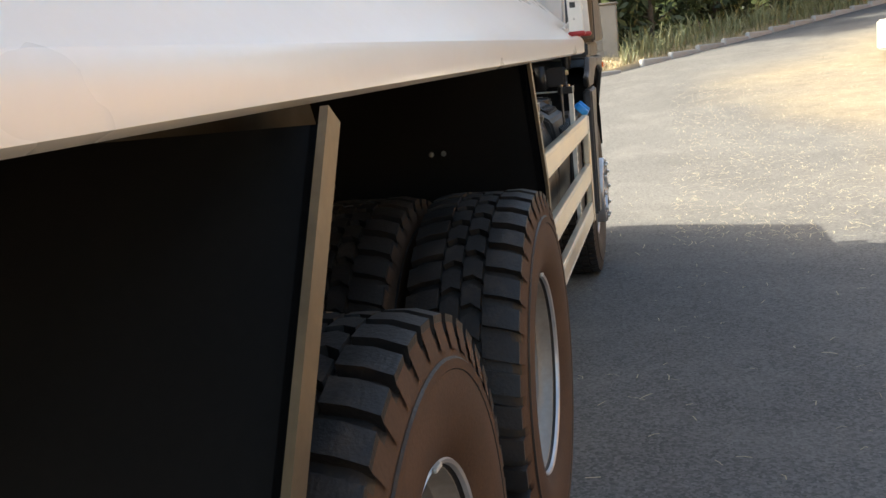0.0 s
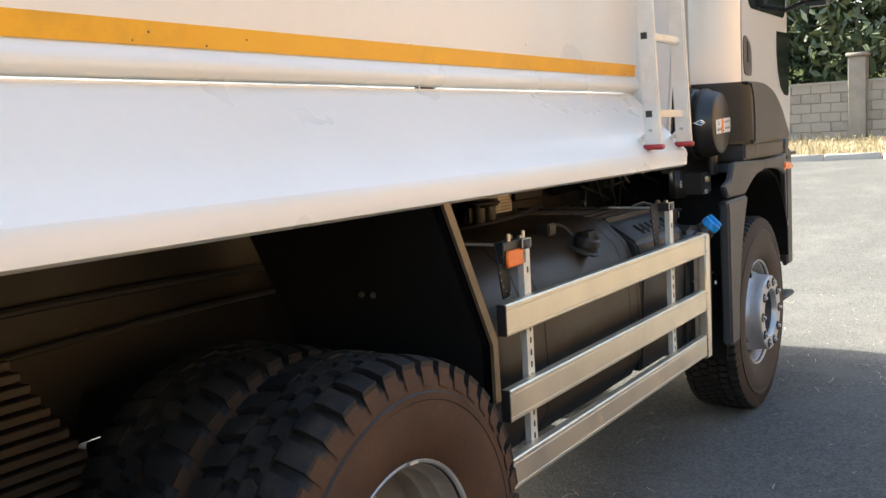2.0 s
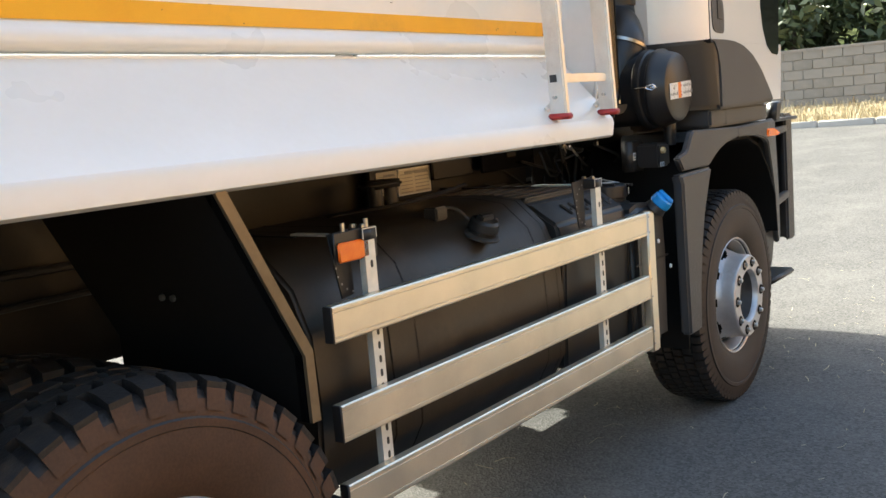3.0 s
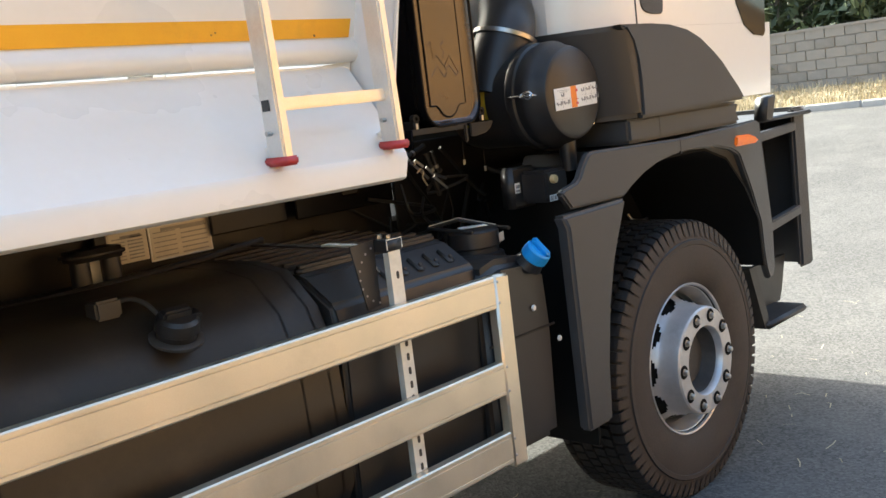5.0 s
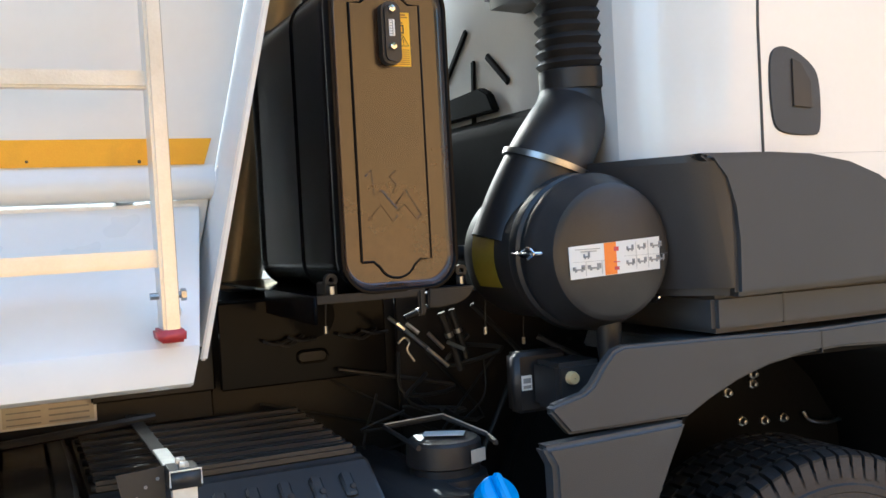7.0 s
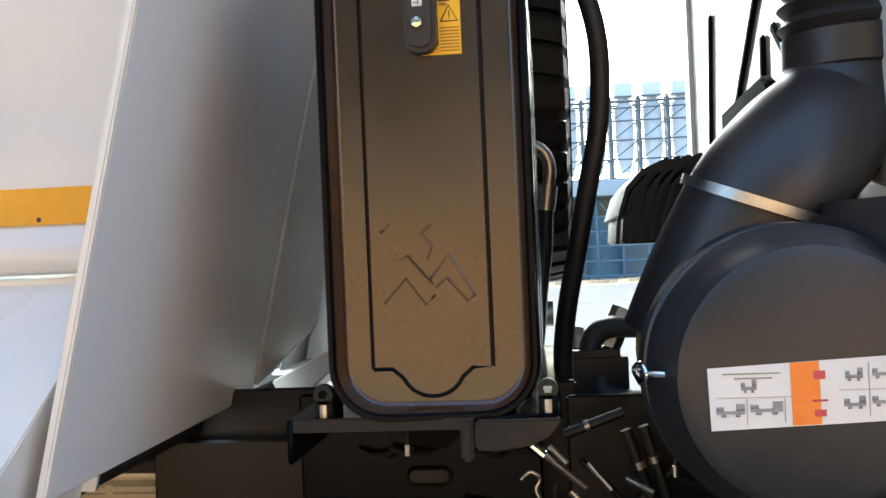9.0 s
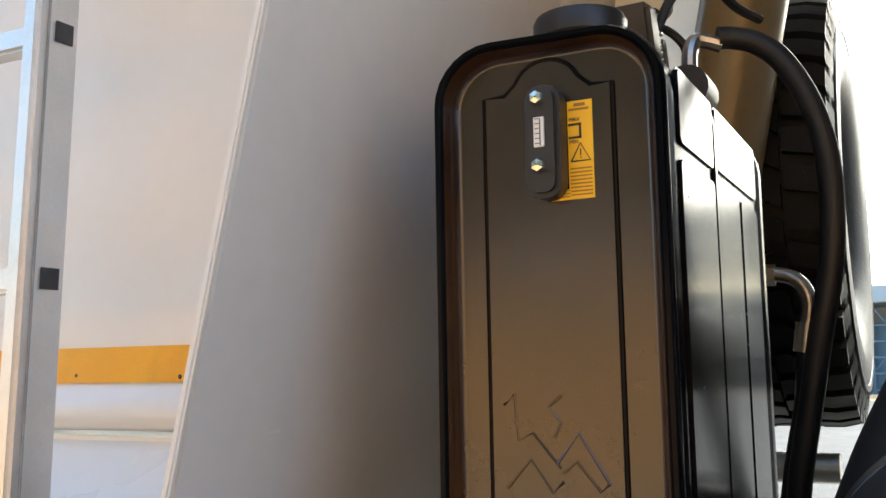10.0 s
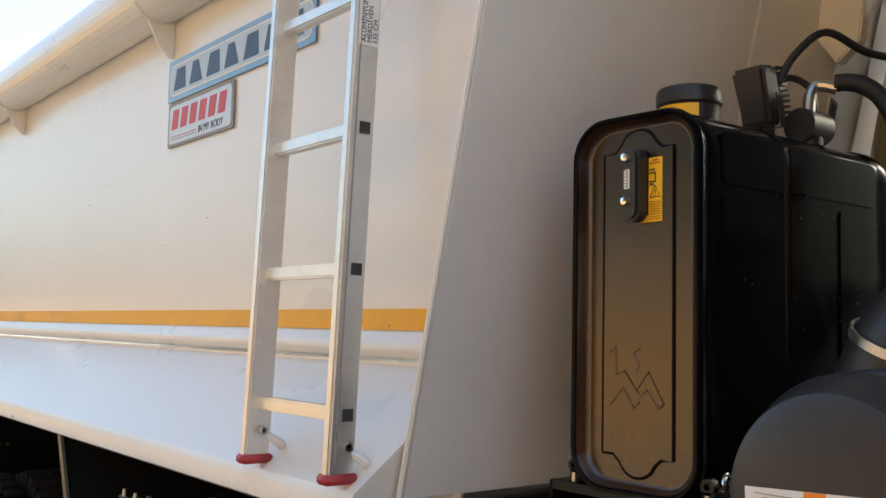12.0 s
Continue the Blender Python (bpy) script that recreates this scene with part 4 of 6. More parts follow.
part("far_panel", slope_panel(1.30, 2 * MID - 0.064, 1.435, 2.95, 0.008, -0.07), GREY_WALL, front)
part("bend_fold", bent_panel([(0.886, 1.456), (0.893, 1.458), (0.893, 2.95), (0.886, 2.95)], -0.004), WHITE, front)
flange = part("panel_flange", bent_panel([(0.905, 1.449), (1.185, 1.532), (1.212, 1.560), (1.212, 2.95), (1.200, 2.95), (1.200, 1.566), (1.180, 1.542), (0.905, 1.459)], 0.05), WHITE, front, "white folded flange of the front wall")
for z in (1.70, 1.98, 2.26):
    part("flange_bracket", bent_panel([(1.213, z), (1.245, z + 0.01), (1.245, z + 0.11), (1.213, z + 0.12)], 0.02), STEEL, flange)
for y0, y1 in ((0.050, 0.060), (2 * MID - 0.060, 2 * MID - 0.050)):
    part("corner_edge", slope_panel(y0, y1, 1.415, 2.95, 0.012, 0.001), WHITE, front, "white front corner edge")
# Unseen column, added to keep sunlight off the front wall.
part("front_column", slope_panel(1.48, 2.05, 1.44, 2.95, 0.30, 0.24), GREY_WALL, front)
part("panel_foot", prism([(-1.53, 1.437), (-1.43, 1.437), (-1.45, 1.37), (-1.53, 1.35)], 1.30, 1.9, "y", 0.006), GREY_WALL, front)
part("foot_gusset", prism([(-1.47, 1.436), (-1.30, 1.520), (-1.28, 1.500), (-1.44, 1.37)], 1.10, 1.13, "y", 0.003), WHITE, front)
part("sill_beam", prism([(-1.80, 1.343), (-1.476, 1.343), (-1.456, 1.436), (-1.80, 1.436)], 0.80, 0.95, "y", 0.006), WHITE, front)
part("front_bracket", prism([(-1.16, 2.62), (-1.04, 2.62), (-1.06, 2.48), (-1.12, 2.43), (-1.17, 2.50)], 1.10, 1.14, "y", 0.004), WHITE, front)

# Never in view: inferred from the front wall's shade, it blocks the sun.
canopy = part("canopy", box(-1.12, 0.55, 0.16, 2 * MID - 0.16, 3.10, 3.16, 0.02), WHITE, truck, "unseen white steel canopy reaching over the cab")
part("canopy_upright", slope_panel(0.16, 2 * MID - 0.16, 2.94, 3.14, 0.03, 0.002), WHITE, canopy)
for ob in (side, *side.children):
    for v in ob.data.vertices:
        if v.co.x > HEAD - 0.02:
            v.co.x += 0.245 * (v.co.z - 1.40)

# plaques on the side wall, lettering as plain marks
wall_turn = Matrix.Rotation(radians(90), 4, "X")
plaque = part("blue_plaque", box(-3.034, -2.060, 0.1995, 0.2042, 2.510, 2.654, 0.001), BLUE_SIGN, high, "blue maker's plaque with a white border")
part("plaque_border", prism(round_outline(-3.018, -2.076, 2.528, 2.636, 0.030, 5), 0.1990, 0.1996), LABEL, plaque)
part("plaque_ground", prism(round_outline(-3.012, -2.082, 2.534, 2.630, 0.026, 5), 0.1984, 0.1991), surface("pale_blue_sign", (0.42, 0.53, 0.64), (0.50, 0.60, 0.70), 10, 0.4), plaque)
LETTER_BLUE = surface("dark_blue_print", (0.035, 0.075, 0.15), (0.05, 0.10, 0.19), 20, 0.5)
for i in range(7):
    x = -2.985 + 0.128 * i
    part("letter_mark", prism([(x, 2.545), (x + 0.098, 2.545), (x + 0.090 - 0.024 * (i % 2), 2.618), (x + 0.022, 2.618)], 0.1978, 0.1985), LETTER_BLUE, plaque)
badge = part("steel_badge", prism(round_outline(-3.020, -2.530, 2.354, 2.503, 0.008, 3), 0.1995, 0.2042), PRINT_GREY, high, "grey steel maker's badge with red marks")
part("badge_field", prism(round_outline(-3.008, -2.542, 2.364, 2.493, 0.016, 4), 0.1988, 0.1996), surface("pale_grey_badge", (0.50, 0.49, 0.50), (0.58, 0.57, 0.57), 12, 0.35, metal=0.3), badge)
for i in range(6):
    x = -2.990 + 0.071 * i
    part("letter_mark", prism([(x, 2.412), (x + 0.050, 2.412), (x + 0.062, 2.478), (x + 0.012, 2.478)], 0.1981, 0.1989), RED_PRINT, badge)
part("badge_line", bars([(-2.992, -2.790, 2.386, 2.389)], 0.1981, 0.0007), RED_PRINT, badge)
part("badge_line", bars([(-2.992, -2.790, 2.377, 2.380)], 0.1981, 0.0007), PRINT_GREY, badge)
writing("IN MY BODY", 0.034, Matrix.Translation((-2.775, 0.1984, 2.374)) @ wall_turn @ Matrix.Diagonal((0.93, 1, 1, 1)), "badge_text", INK, badge)

# ---- ladder ----
ladder = part("ladder", box(-1.862, -1.836, -0.040, 0.021, 1.478, 2.825, 0.005), ALUMINIUM, truck, "aluminium ladder with red feet on the body side")
part("stile", box(-1.521, -1.495, -0.040, 0.021, 1.478, 2.825, 0.005), ALUMINIUM, ladder)
for x in (-1.849, -1.508):
    part("foot_cap", prism([(x - 0.020, 1.468), (x + 0.020, 1.468), (x + 0.022, 1.488), (x - 0.022, 1.488)], -0.045, 0.026, "y", 0.004), RED, ladder, "red plastic foot cap")
    for z in (1.53, 2.70):
        part("bracket", tube([(x + 0.0, 0.03, z), (x + 0.02, 0.07, z - 0.01), (x + 0.015, 0.13, z + 0.01), (x + 0.01, 0.185, z + 0.02)] if z > 2 else [(x, 0.01, z), (x + 0.02, 0.04, z - 0.02), (x + 0.01, 0.05, z - 0.03)], 0.010, 8, 4), WHITE, ladder)
        part("bracket_bolt", rod((x - 0.026, -0.005, z + 0.01), (x + 0.03, -0.005, z + 0.01), 0.0055, 8), STEEL, ladder)
        merge_bm = rod((x + 0.022, -0.005, z + 0.01), (x + 0.030, -0.005, z + 0.01), 0.010, 6)
        part("bolt_head", merge_bm, STEEL, ladder)
for i in range(5):
    z = 1.600 + 0.2840 * i
    part("rung", box(-1.840, -1.517, -0.018, 0.012, z - 0.014, z + 0.014, 0.004), ALUMINIUM, ladder)
    for x, d in ((-1.4945, 0.002), (-1.8625, -0.002)):
        part("rung_plug", box(min(x, x + d), max(x, x + d), -0.015, 0.009, z - 0.012, z + 0.012, 0.0), INK, ladder)
for x in (-1.4935,):
    part("stile_groove", box(x - 0.001, x + 0.001, -0.026, -0.024, 1.51, 2.82, 0), PRINT_GREY, ladder)
part("paper_tag", box(-1.4942, -1.4930, -0.032, 0.014, 2.335, 2.46, 0), LABEL, ladder)
for i, word in enumerate(("ALÜMİNYUM", "MERDİVEN", "135 CM")):
    writing(word, 0.0155, Matrix.Translation((-1.4927, -0.014 + 0.0135 * i, 2.342)) @ Matrix(((0, 0, 1, 0), (0, -1, 0, 0), (1, 0, 0, 0), (0, 0, 0, 1))), "tag_text", INK, ladder)
ladder.location = (-0.002, -0.016, -0.004)
for ob in (ladder, *ladder.children):  # it leans on the body
    for v in ob.data.vertices:
        v.co.y += 0.036 * (v.co.z - 1.9)

# ---- oil tank behind the cab ----
TX0, TX1, TZ0, TZ1, TY = -1.132, -0.869, 1.502, 2.154, 0.226

def shell(grow, r=0.07):
    return round_outline(TX0 - grow, TX1 + grow, TZ0 - grow, TZ1 + grow, r + grow, 7)


def ring_loft(loops):
    """Skins closed loops of (x, z) at depths y."""
    bm = bmesh.new()
    rings = [[bm.verts.new((x, y, z)) for x, z in pts] for pts, y in loops]
    for a, b in zip(rings, rings[1:]):
        for k in range(len(a)):
            j = (k + 1) % len(a)
            bm.faces.new((a[k], a[j], b[j], b[k]))
    bm.faces.new(rings[0]), bm.faces.new(rings[-1][::-1])
    bmesh.ops.recalc_face_normals(bm, faces=bm.faces)
    return bm


oil = part("oil_tank", ring_loft([(shell(-0.022), TY + 0.010), (shell(-0.018), TY + 0.0095), (shell(-0.013), TY + 0.006), (shell(-0.009), TY + 0.0), (shell(-0.005), TY - 0.004), (shell(0.000), TY - 0.004), (shell(0.004), TY + 0.004), (shell(0.003), TY + 0.012),
                                  (shell(-0.002), TY + 0.018), (shell(-0.005), TY + 0.024), (shell(-0.005), TY + 0.032), (shell(0.0), TY + 0.045), (shell(0.0), 0.80), (shell(0.005), 0.81), (shell(0.005), 0.835), (shell(-0.02), 0.845)]),
           TANK_BLACK, truck, "glossy black steel oil tank with pressed panels", smooth=40, flat=True)
for v in oil.data.vertices:  # the rim stands proud of the front, more so on the rear side
    if v.co.y < TY + 0.015:
        v.co.y -= (0.015 * (TX1 - v.co.x) / (TX1 - TX0)) * min(1, (TY + 0.010 - v.co.y) / 0.010) if v.co.y < TY + 0.010 else 0.0
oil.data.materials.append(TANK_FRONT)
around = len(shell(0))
for f in oil.data.polygons:  # the front and the slope up to its rim wear the brown-sheen coat
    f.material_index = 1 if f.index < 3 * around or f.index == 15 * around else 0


def groove(points, r, name, parent, material=TANK_BLACK, closed=False):
    pts = points + ([points[0]] if closed else [])
    return part(name, tube(pts, r, 8, 1, soft=False), material, parent)


face_y = TY + 0.0095
lobe = [(-0.052, 0.0)] + [(-0.040 * math.cos(radians(a)) , 0.036 * math.sin(radians(a))) for a in range(20, 161, 14)] + [(0.052, 0.0)]
outline = [(-1.080, face_y, 1.566)] + [(-1.003 + p, face_y, 1.566 - q) for p, q in lobe] + [(-0.926, face_y, 1.566)]
outline += [(-0.926, face_y, 2.094)] + [(-1.003 - p, face_y, 2.094 + q) for p, q in lobe] + [(-1.080, face_y, 2.094)]
groove(outline, 0.0032, "pressed_line", oil, closed=True)
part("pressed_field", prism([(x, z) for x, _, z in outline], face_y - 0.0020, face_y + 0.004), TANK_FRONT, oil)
for pts in ([(-1.064, 1.741), (-1.051, 1.754), (-1.047, 1.702), (-1.030, 1.711), (-0.998, 1.673)], [(-1.003, 1.678), (-0.977, 1.711), (-0.944, 1.658)], [(-0.996, 1.751), (-1.011, 1.739), (-0.997, 1.723), (-1.005, 1.706)],
            [(-1.062, 1.650), (-1.033, 1.682), (-1.008, 1.647), (-0.996, 1.659)], [(-0.996, 1.668), (-0.980, 1.681), (-0.954, 1.650), (-0.944, 1.659)]):
    groove([(x, face_y - 0.0012, z) for x, z in pts], 0.0020, "pressed_mark", oil, TANK_FRONT)
gauge = part("sight_gauge", prism(round_outline(-1.020, -0.978, 1.966, 2.094, 0.018, 5), 0.203, face_y, "y", 0.006), PLASTIC_BLACK, oil, "black oil gauge with a clear scale and two bolts")
for z in (2.077, 2.001):
    part("gauge_bolt", turned(lathe([(0.001, -0.010), (0.007, -0.009), (0.009, -0.004), (0.0095, 0.0)], 6), Matrix.Translation((-1.001, 0.2025, z))), CHROME, gauge)
part("gauge_scale", box(-1.007, -0.994, 0.2010, 0.2025, 2.022, 2.056, 0.001), LABEL, gauge)
tagged(part("scale_marks", bars([(-1.005, -1.000, 2.026 + 0.0055 * i, 2.0268 + 0.0055 * i) for i in range(6)] + [(-0.9995, -0.9985, 2.024, 2.054)], 0.2005, 0.0006), INK, gauge), kind="stuff")
warn = part("warning_sticker", prism([(-0.999, 1.966), (-0.949, 1.966), (-0.949, 2.077), (-0.978, 2.077), (-0.978, 1.978), (-0.999, 1.978)], face_y - 0.0032, face_y - 0.0020), STICKER_YELLOW, oil, "yellow warning sticker with a triangle")
sy = face_y - 0.0038
tagged(part("sticker_print", bars([(-0.976, -0.951, 1.970 + 0.0042 * i, 1.9715 + 0.0042 * i) for i in range(8)] + [(-0.996, -0.977, 1.969 + 0.0035 * i, 1.970 + 0.0035 * i) for i in range(3)]
                           + [(-0.976, -0.953, 2.066, 2.0685), (-0.970, -0.957, 2.0705, 2.074)], sy, 0.0006), surface("brown_print", (0.30, 0.14, 0.01), (0.36, 0.18, 0.02), 30, 0.5), warn), kind="stuff")
tagged(part("sticker_frame", bars([(-0.977, -0.962, 2.049, 2.0515), (-0.977, -0.962, 2.034, 2.0365), (-0.9645, -0.962, 2.034, 2.0515)], sy, 0.0006), INK, warn), kind="stuff")
groove([(-0.9745, sy, 2.0085), (-0.9635, sy, 2.0285), (-0.9525, sy, 2.0085)], 0.0009, "triangle", warn, INK, closed=True)
part("triangle_mark", bars([(-0.9641, -0.9629, 2.0145, 2.022), (-0.9641, -0.9629, 2.0115, 2.013)], sy, 0.0006), INK, warn)
for word, z in (("MAX", 2.054), ("MIN", 2.0285)):
    writing(word, 0.0058, Matrix.Translation((-0.976, sy, z)) @ Matrix.Rotation(radians(90), 4, "X"), "sticker_text", INK, warn)
# ribs and pressed panels on the side towards the cab
for y0, y1, z0, z1 in ((0.285, 0.470, 2.026, 2.118), (0.486, 0.790, 2.030, 2.118), (0.285, 0.470, 1.550, 2.014), (0.486, 0.640, 1.550, 2.018), (0.652, 0.790, 1.550, 2.018)):
    part("pressed_panel", prism([(p, q) for p, q in round_outline(y0, y1, z0, z1, 0.012, 3)], TX1 - 0.004, TX1 + 0.0035, "x", 0.003, 2), TANK_BLACK, oil)
rng = random.Random(31)
chips = bmesh.new()
for i in range(45):
    merge(chips, turned(box(-0.0010, 0.0010, -rng.uniform(0.0004, 0.002), rng.uniform(0.0004, 0.002), -rng.uniform(0.0004, 0.0015), rng.uniform(0.0004, 0.0015), 0), Matrix.Translation((TX1 + 0.0030, rng.uniform(0.30, 0.78), rng.uniform(1.75, 2.05)))))
tagged(part("paint_chips", chips, INK, oil), kind="stuff")
for y in (0.478,):
    part("tank_strap", ring_loft([(shell(0.001), y - 0.008), (shell(0.0045), y - 0.005), (shell(0.0045), y + 0.005), (shell(0.001), y + 0.008)]), TANK_BLACK, oil)
neck = part("filler_neck", turned(lathe([(0.002, 0.0), (0.056, 0.0), (0.056, 0.056), (0.002, 0.056)], 28), Matrix.Translation((-1.010, 0.385, 2.140)) @ Matrix.Rotation(radians(90), 4, "X")), PLASTIC_BLACK, oil, "black filler neck with a yellow sticker")
part("neck_sticker", turned(lathe([(0.0562, 0.006), (0.0568, 0.006), (0.0568, 0.052), (0.0562, 0.052)], 72, keep=lambda i, k: k <= 10 or k >= 64), Matrix.Translation((-1.010, 0.385, 2.140)) @ Matrix.Rotation(radians(90), 4, "X")), STICKER_YELLOW, neck)
part("filler_cap", turned(lathe([(0.002, 0.092), (0.046, 0.091), (0.057, 0.087), (0.0605, 0.080), (0.0605, 0.058), (0.057, 0.054), (0.002, 0.054)], 28), Matrix.Translation((-1.010, 0.385, 2.140)) @ Matrix.Rotation(radians(90), 4, "X")), PLASTIC_BLACK, oil, "black filler cap")
for x in (-1.148, -0.858):
    part("tank_lug", turned(lathe([(0.006, -0.008), (0.013, -0.008), (0.013, 0.008), (0.006, 0.008)], 16), Matrix.Translation((x, 0.24, 1.535))), BLACK, oil)
    part("tank_foot", box(x - 0.012, x + 0.012, 0.232, 0.30, 1.497, 1.530, 0.003), BLACK, oil)
    part("lug_bolt", rod((x, 0.235, 1.50), (x, 0.235, 1.522), 0.006, 8), STEEL, oil)
oil.location = (0.001, 0.002, -0.009)

lamp_turn = Matrix.Translation((-0.990, 0.585, 2.238)) @ Matrix.Rotation(radians(-4), 4, "Y") @ Matrix.Rotation(radians(10), 4, "X")
lamp = part("work_lamp", turned(rounded(prism([(-0.032, -0.058), (0.030, -0.062), (0.034, 0.056), (-0.040, 0.060)], -0.030, 0.024), 0.008), lamp_turn), PLASTIC_BLACK, truck, "black finned work lamp on the tank top")
for i in range(10):
    part("fin", turned(box(-0.034, 0.031, 0.024, 0.056 - 0.0016 * abs(i - 4), -0.052 + i * 0.0112, -0.0475 + i * 0.0112, 0), lamp_turn), PLASTIC_BLACK, lamp)
part("lamp_foot", rod((-0.985, 0.600, 2.14), (-0.985, 0.600, 2.19), 0.016, 10), PLASTIC_BLACK, lamp)
part("lamp_yoke", turned(strip([(-0.042, 0.0), (-0.044, -0.064), (0.040, -0.070), (0.042, 0.0)], 0.003, -0.008, 0.010), lamp_turn), PLASTIC_BLACK, lamp)
valve = part("hose_union", rod((-0.930, 0.66, 2.14), (-0.930, 0.66, 2.195), 0.026, 12), PLASTIC_BLACK, truck)
part("valve_body", rod((-0.930, 0.625, 2.178), (-0.930, 0.700, 2.178), 0.034, 18), PLASTIC_BLACK, valve)
part("bent_pipe", tube([(-0.930, 0.66, 2.20), (-0.929, 0.664, 2.240), (-0.920, 0.676, 2.262), (-0.888, 0.692, 2.254)], 0.012, 10, 6), STEEL, valve)
part("oil_hose", tube([(-0.892, 0.690, 2.265), (-0.869, 0.700, 2.264), (-0.835, 0.703, 2.250), (-0.800, 0.703, 2.215), (-0.766, 0.703, 2.145), (-0.748, 0.703, 2.060), (-0.748, 0.703, 1.960), (-0.757, 0.706, 1.890), (-0.774, 0.712, 1.812), (-0.797, 0.725, 1.700), (-0.818, 0.745, 1.600), (-0.830, 0.775, 1.500), (-0.825, 0.82, 1.38)], 0.0175, 14, 8), HOSE, truck, "thick black oil hose")
part("lamp_cable", tube([(-0.965, 0.61, 2.265), (-0.945, 0.64, 2.325), (-0.915, 0.70, 2.375), (-0.880, 0.78, 2.345), (-0.850, 0.84, 2.335)], 0.008, 8, 6), HOSE, truck)
part("small_hose", tube([(-1.00, 0.60, 2.24), (-0.975, 0.655, 2.285), (-0.945, 0.69, 2.265), (-0.935, 0.69, 2.215)], 0.007, 8, 6), HOSE, truck)
elbow = part("pipe_elbow", tube([(-0.850, 1.15, 1.940), (-0.800, 1.15, 1.938), (-0.768, 1.15, 1.918), (-0.757, 1.15, 1.880), (-0.765, 1.15, 1.825)], 0.015, 12, 6), STEEL, truck, "bright steel pipe elbow")
part("elbow_nut", rod((-0.850, 1.15, 1.940), (-0.815, 1.15, 1.939), 0.021, 6), STEEL, elbow)
part("elbow_collar", rod((-0.762, 1.15, 1.845), (-0.770, 1.15, 1.790), 0.022, 12), STEEL, elbow)
return_hose = part("return_hose", tube([(-0.769, 1.15, 1.795), (-0.775, 1.13, 1.70), (-0.790, 1.08, 1.60), (-0.800, 1.03, 1.51), (-0.83, 1.0, 1.38)], 0.017, 12, 6), HOSE, truck)
ELBOW = Vector((-0.080, 0.02, 0.0))
elbow.location = ELBOW
return_hose.location = ELBOW

# telescopic cylinder and upright spare wheel behind the tank
ram = part("tipping_cylinder", rod((-1.177, 1.20, 1.30), (-0.885, 1.20, 2.72), 0.087, 36), BRONZE, truck, "olive-bronze telescopic tipping cylinder")
part("cylinder_label", turned(lathe([(0.0875, -0.075), (0.0882, -0.075), (0.0882, 0.075), (0.0875, 0.075)], 60, keep=lambda i, k: 22 <= k <= 38), Matrix.Translation((-0.979, 1.20, 2.262)) @ Matrix.Rotation(radians(11.9), 4, "Y") @ Matrix.Rotation(radians(90), 4, "X")), LABEL, ram)
part("cylinder_ring", rod((-0.929, 1.20, 2.52), (-0.9227, 1.20, 2.55), 0.093, 36), BRONZE, ram)
SPARE = Matrix.Translation((-0.936, 1.78, 2.142)) @ Matrix.Rotation(radians(0.0), 4, "Z")
spare_rim = part("spare_wheel", turned(lathe([(0.002, 0.02), (0.14, 0.02), (0.235, 0.03), (0.25, -0.02), (0.262, -0.06), (0.2985, -0.125), (0.2985, 0.125), (0.256, 0.03)], 60), SPARE @ Matrix.Rotation(radians(90), 4, "Z")), RIM, truck, "upright spare wheel behind the cab")
part("tyre", turned(tyre_mesh(True), SPARE @ Matrix.Rotation(radians(180), 4, "X") @ Matrix.Rotation(radians(90), 4, "Z")), SPARE_RUBBER, spare_rim)
part("spare_cradle", rod((-1.14, 1.62, 1.530), (-0.840, 1.62, 1.530), 0.035, 20), ALUMINIUM, spare_rim)
part("cradle_post", box(-1.14, -1.07, 1.58, 1.66, 1.22, 1.53, 0.008), BLACK, spare_rim)
manifold = part("oil_manifold", box(-0.83, -0.70, 0.92, 1.06, 1.36, 1.50, 0.015), PLASTIC_BLACK, truck, "black oil manifold with hose unions")
part("union_nut", rod((-0.735, 0.99, 1.50), (-0.700, 1.0, 1.575), 0.026, 8), STEEL, manifold)
part("union_nut", rod((-0.800, 0.99, 1.49), (-0.798, 1.02, 1.53), 0.022, 8), STEEL, manifold)

part("ram_cradle", box(-1.22, -0.90, 0.93, 1.50, 1.18, 1.475, 0.02), BLACK, truck)
# Unseen block added on the far side to shade the ground under the truck.
part("far_side_tank", rounded(prism([(2 * MID - 0.72, 0.36), (2 * MID - 0.20, 0.36), (2 * MID - 0.11, 0.46), (2 * MID - 0.11, 1.05), (2 * MID - 0.25, 1.19), (2 * MID - 0.72, 1.20)], -1.25, -0.56, "x"), 0.03, 3), FUEL_BLACK, truck, flat=True)
# tank shelf and the slotted plate below it
shelf = part("tank_shelf", box(-1.188, -0.840, 0.222, 1.10, 1.488, 1.497, 0.002), TANK_BLACK, truck, "black steel shelf under the oil tank")
part("shelf_lip", box(-1.186, -0.950, 0.217, 0.222, 1.480, 1.497, 0.002), BLACK, shelf)
part("shelf_tongue", prism([(-0.948, 1.494), (-0.950, 1.456), (-0.925, 1.454), (-0.880, 1.460), (-0.855, 1.472), (-0.840, 1.494)], 0.205, 0.216, "y", 0.003), BLACK, shelf)
part("shelf_end", box(-1.192, -1.184, 0.217, 0.60, 1.44, 1.497, 0.002), TANK_BLACK, shelf)
part("shelf_weld", box(-0.968, -0.952, 0.212, 0.222, 1.44, 1.495, 0.004), BLACK, shelf)
slot_plate = part("slotted_plate", box(-1.265, -0.845, 0.660, 0.672, 1.262, 1.470, 0.004), TANK_BLACK, truck, "dark steel cross plate with a long slot")
part("frame_plate", box(-1.75, -0.78, 0.748, 0.760, 0.96, 1.47, 0.004), BLACK, slot_plate)
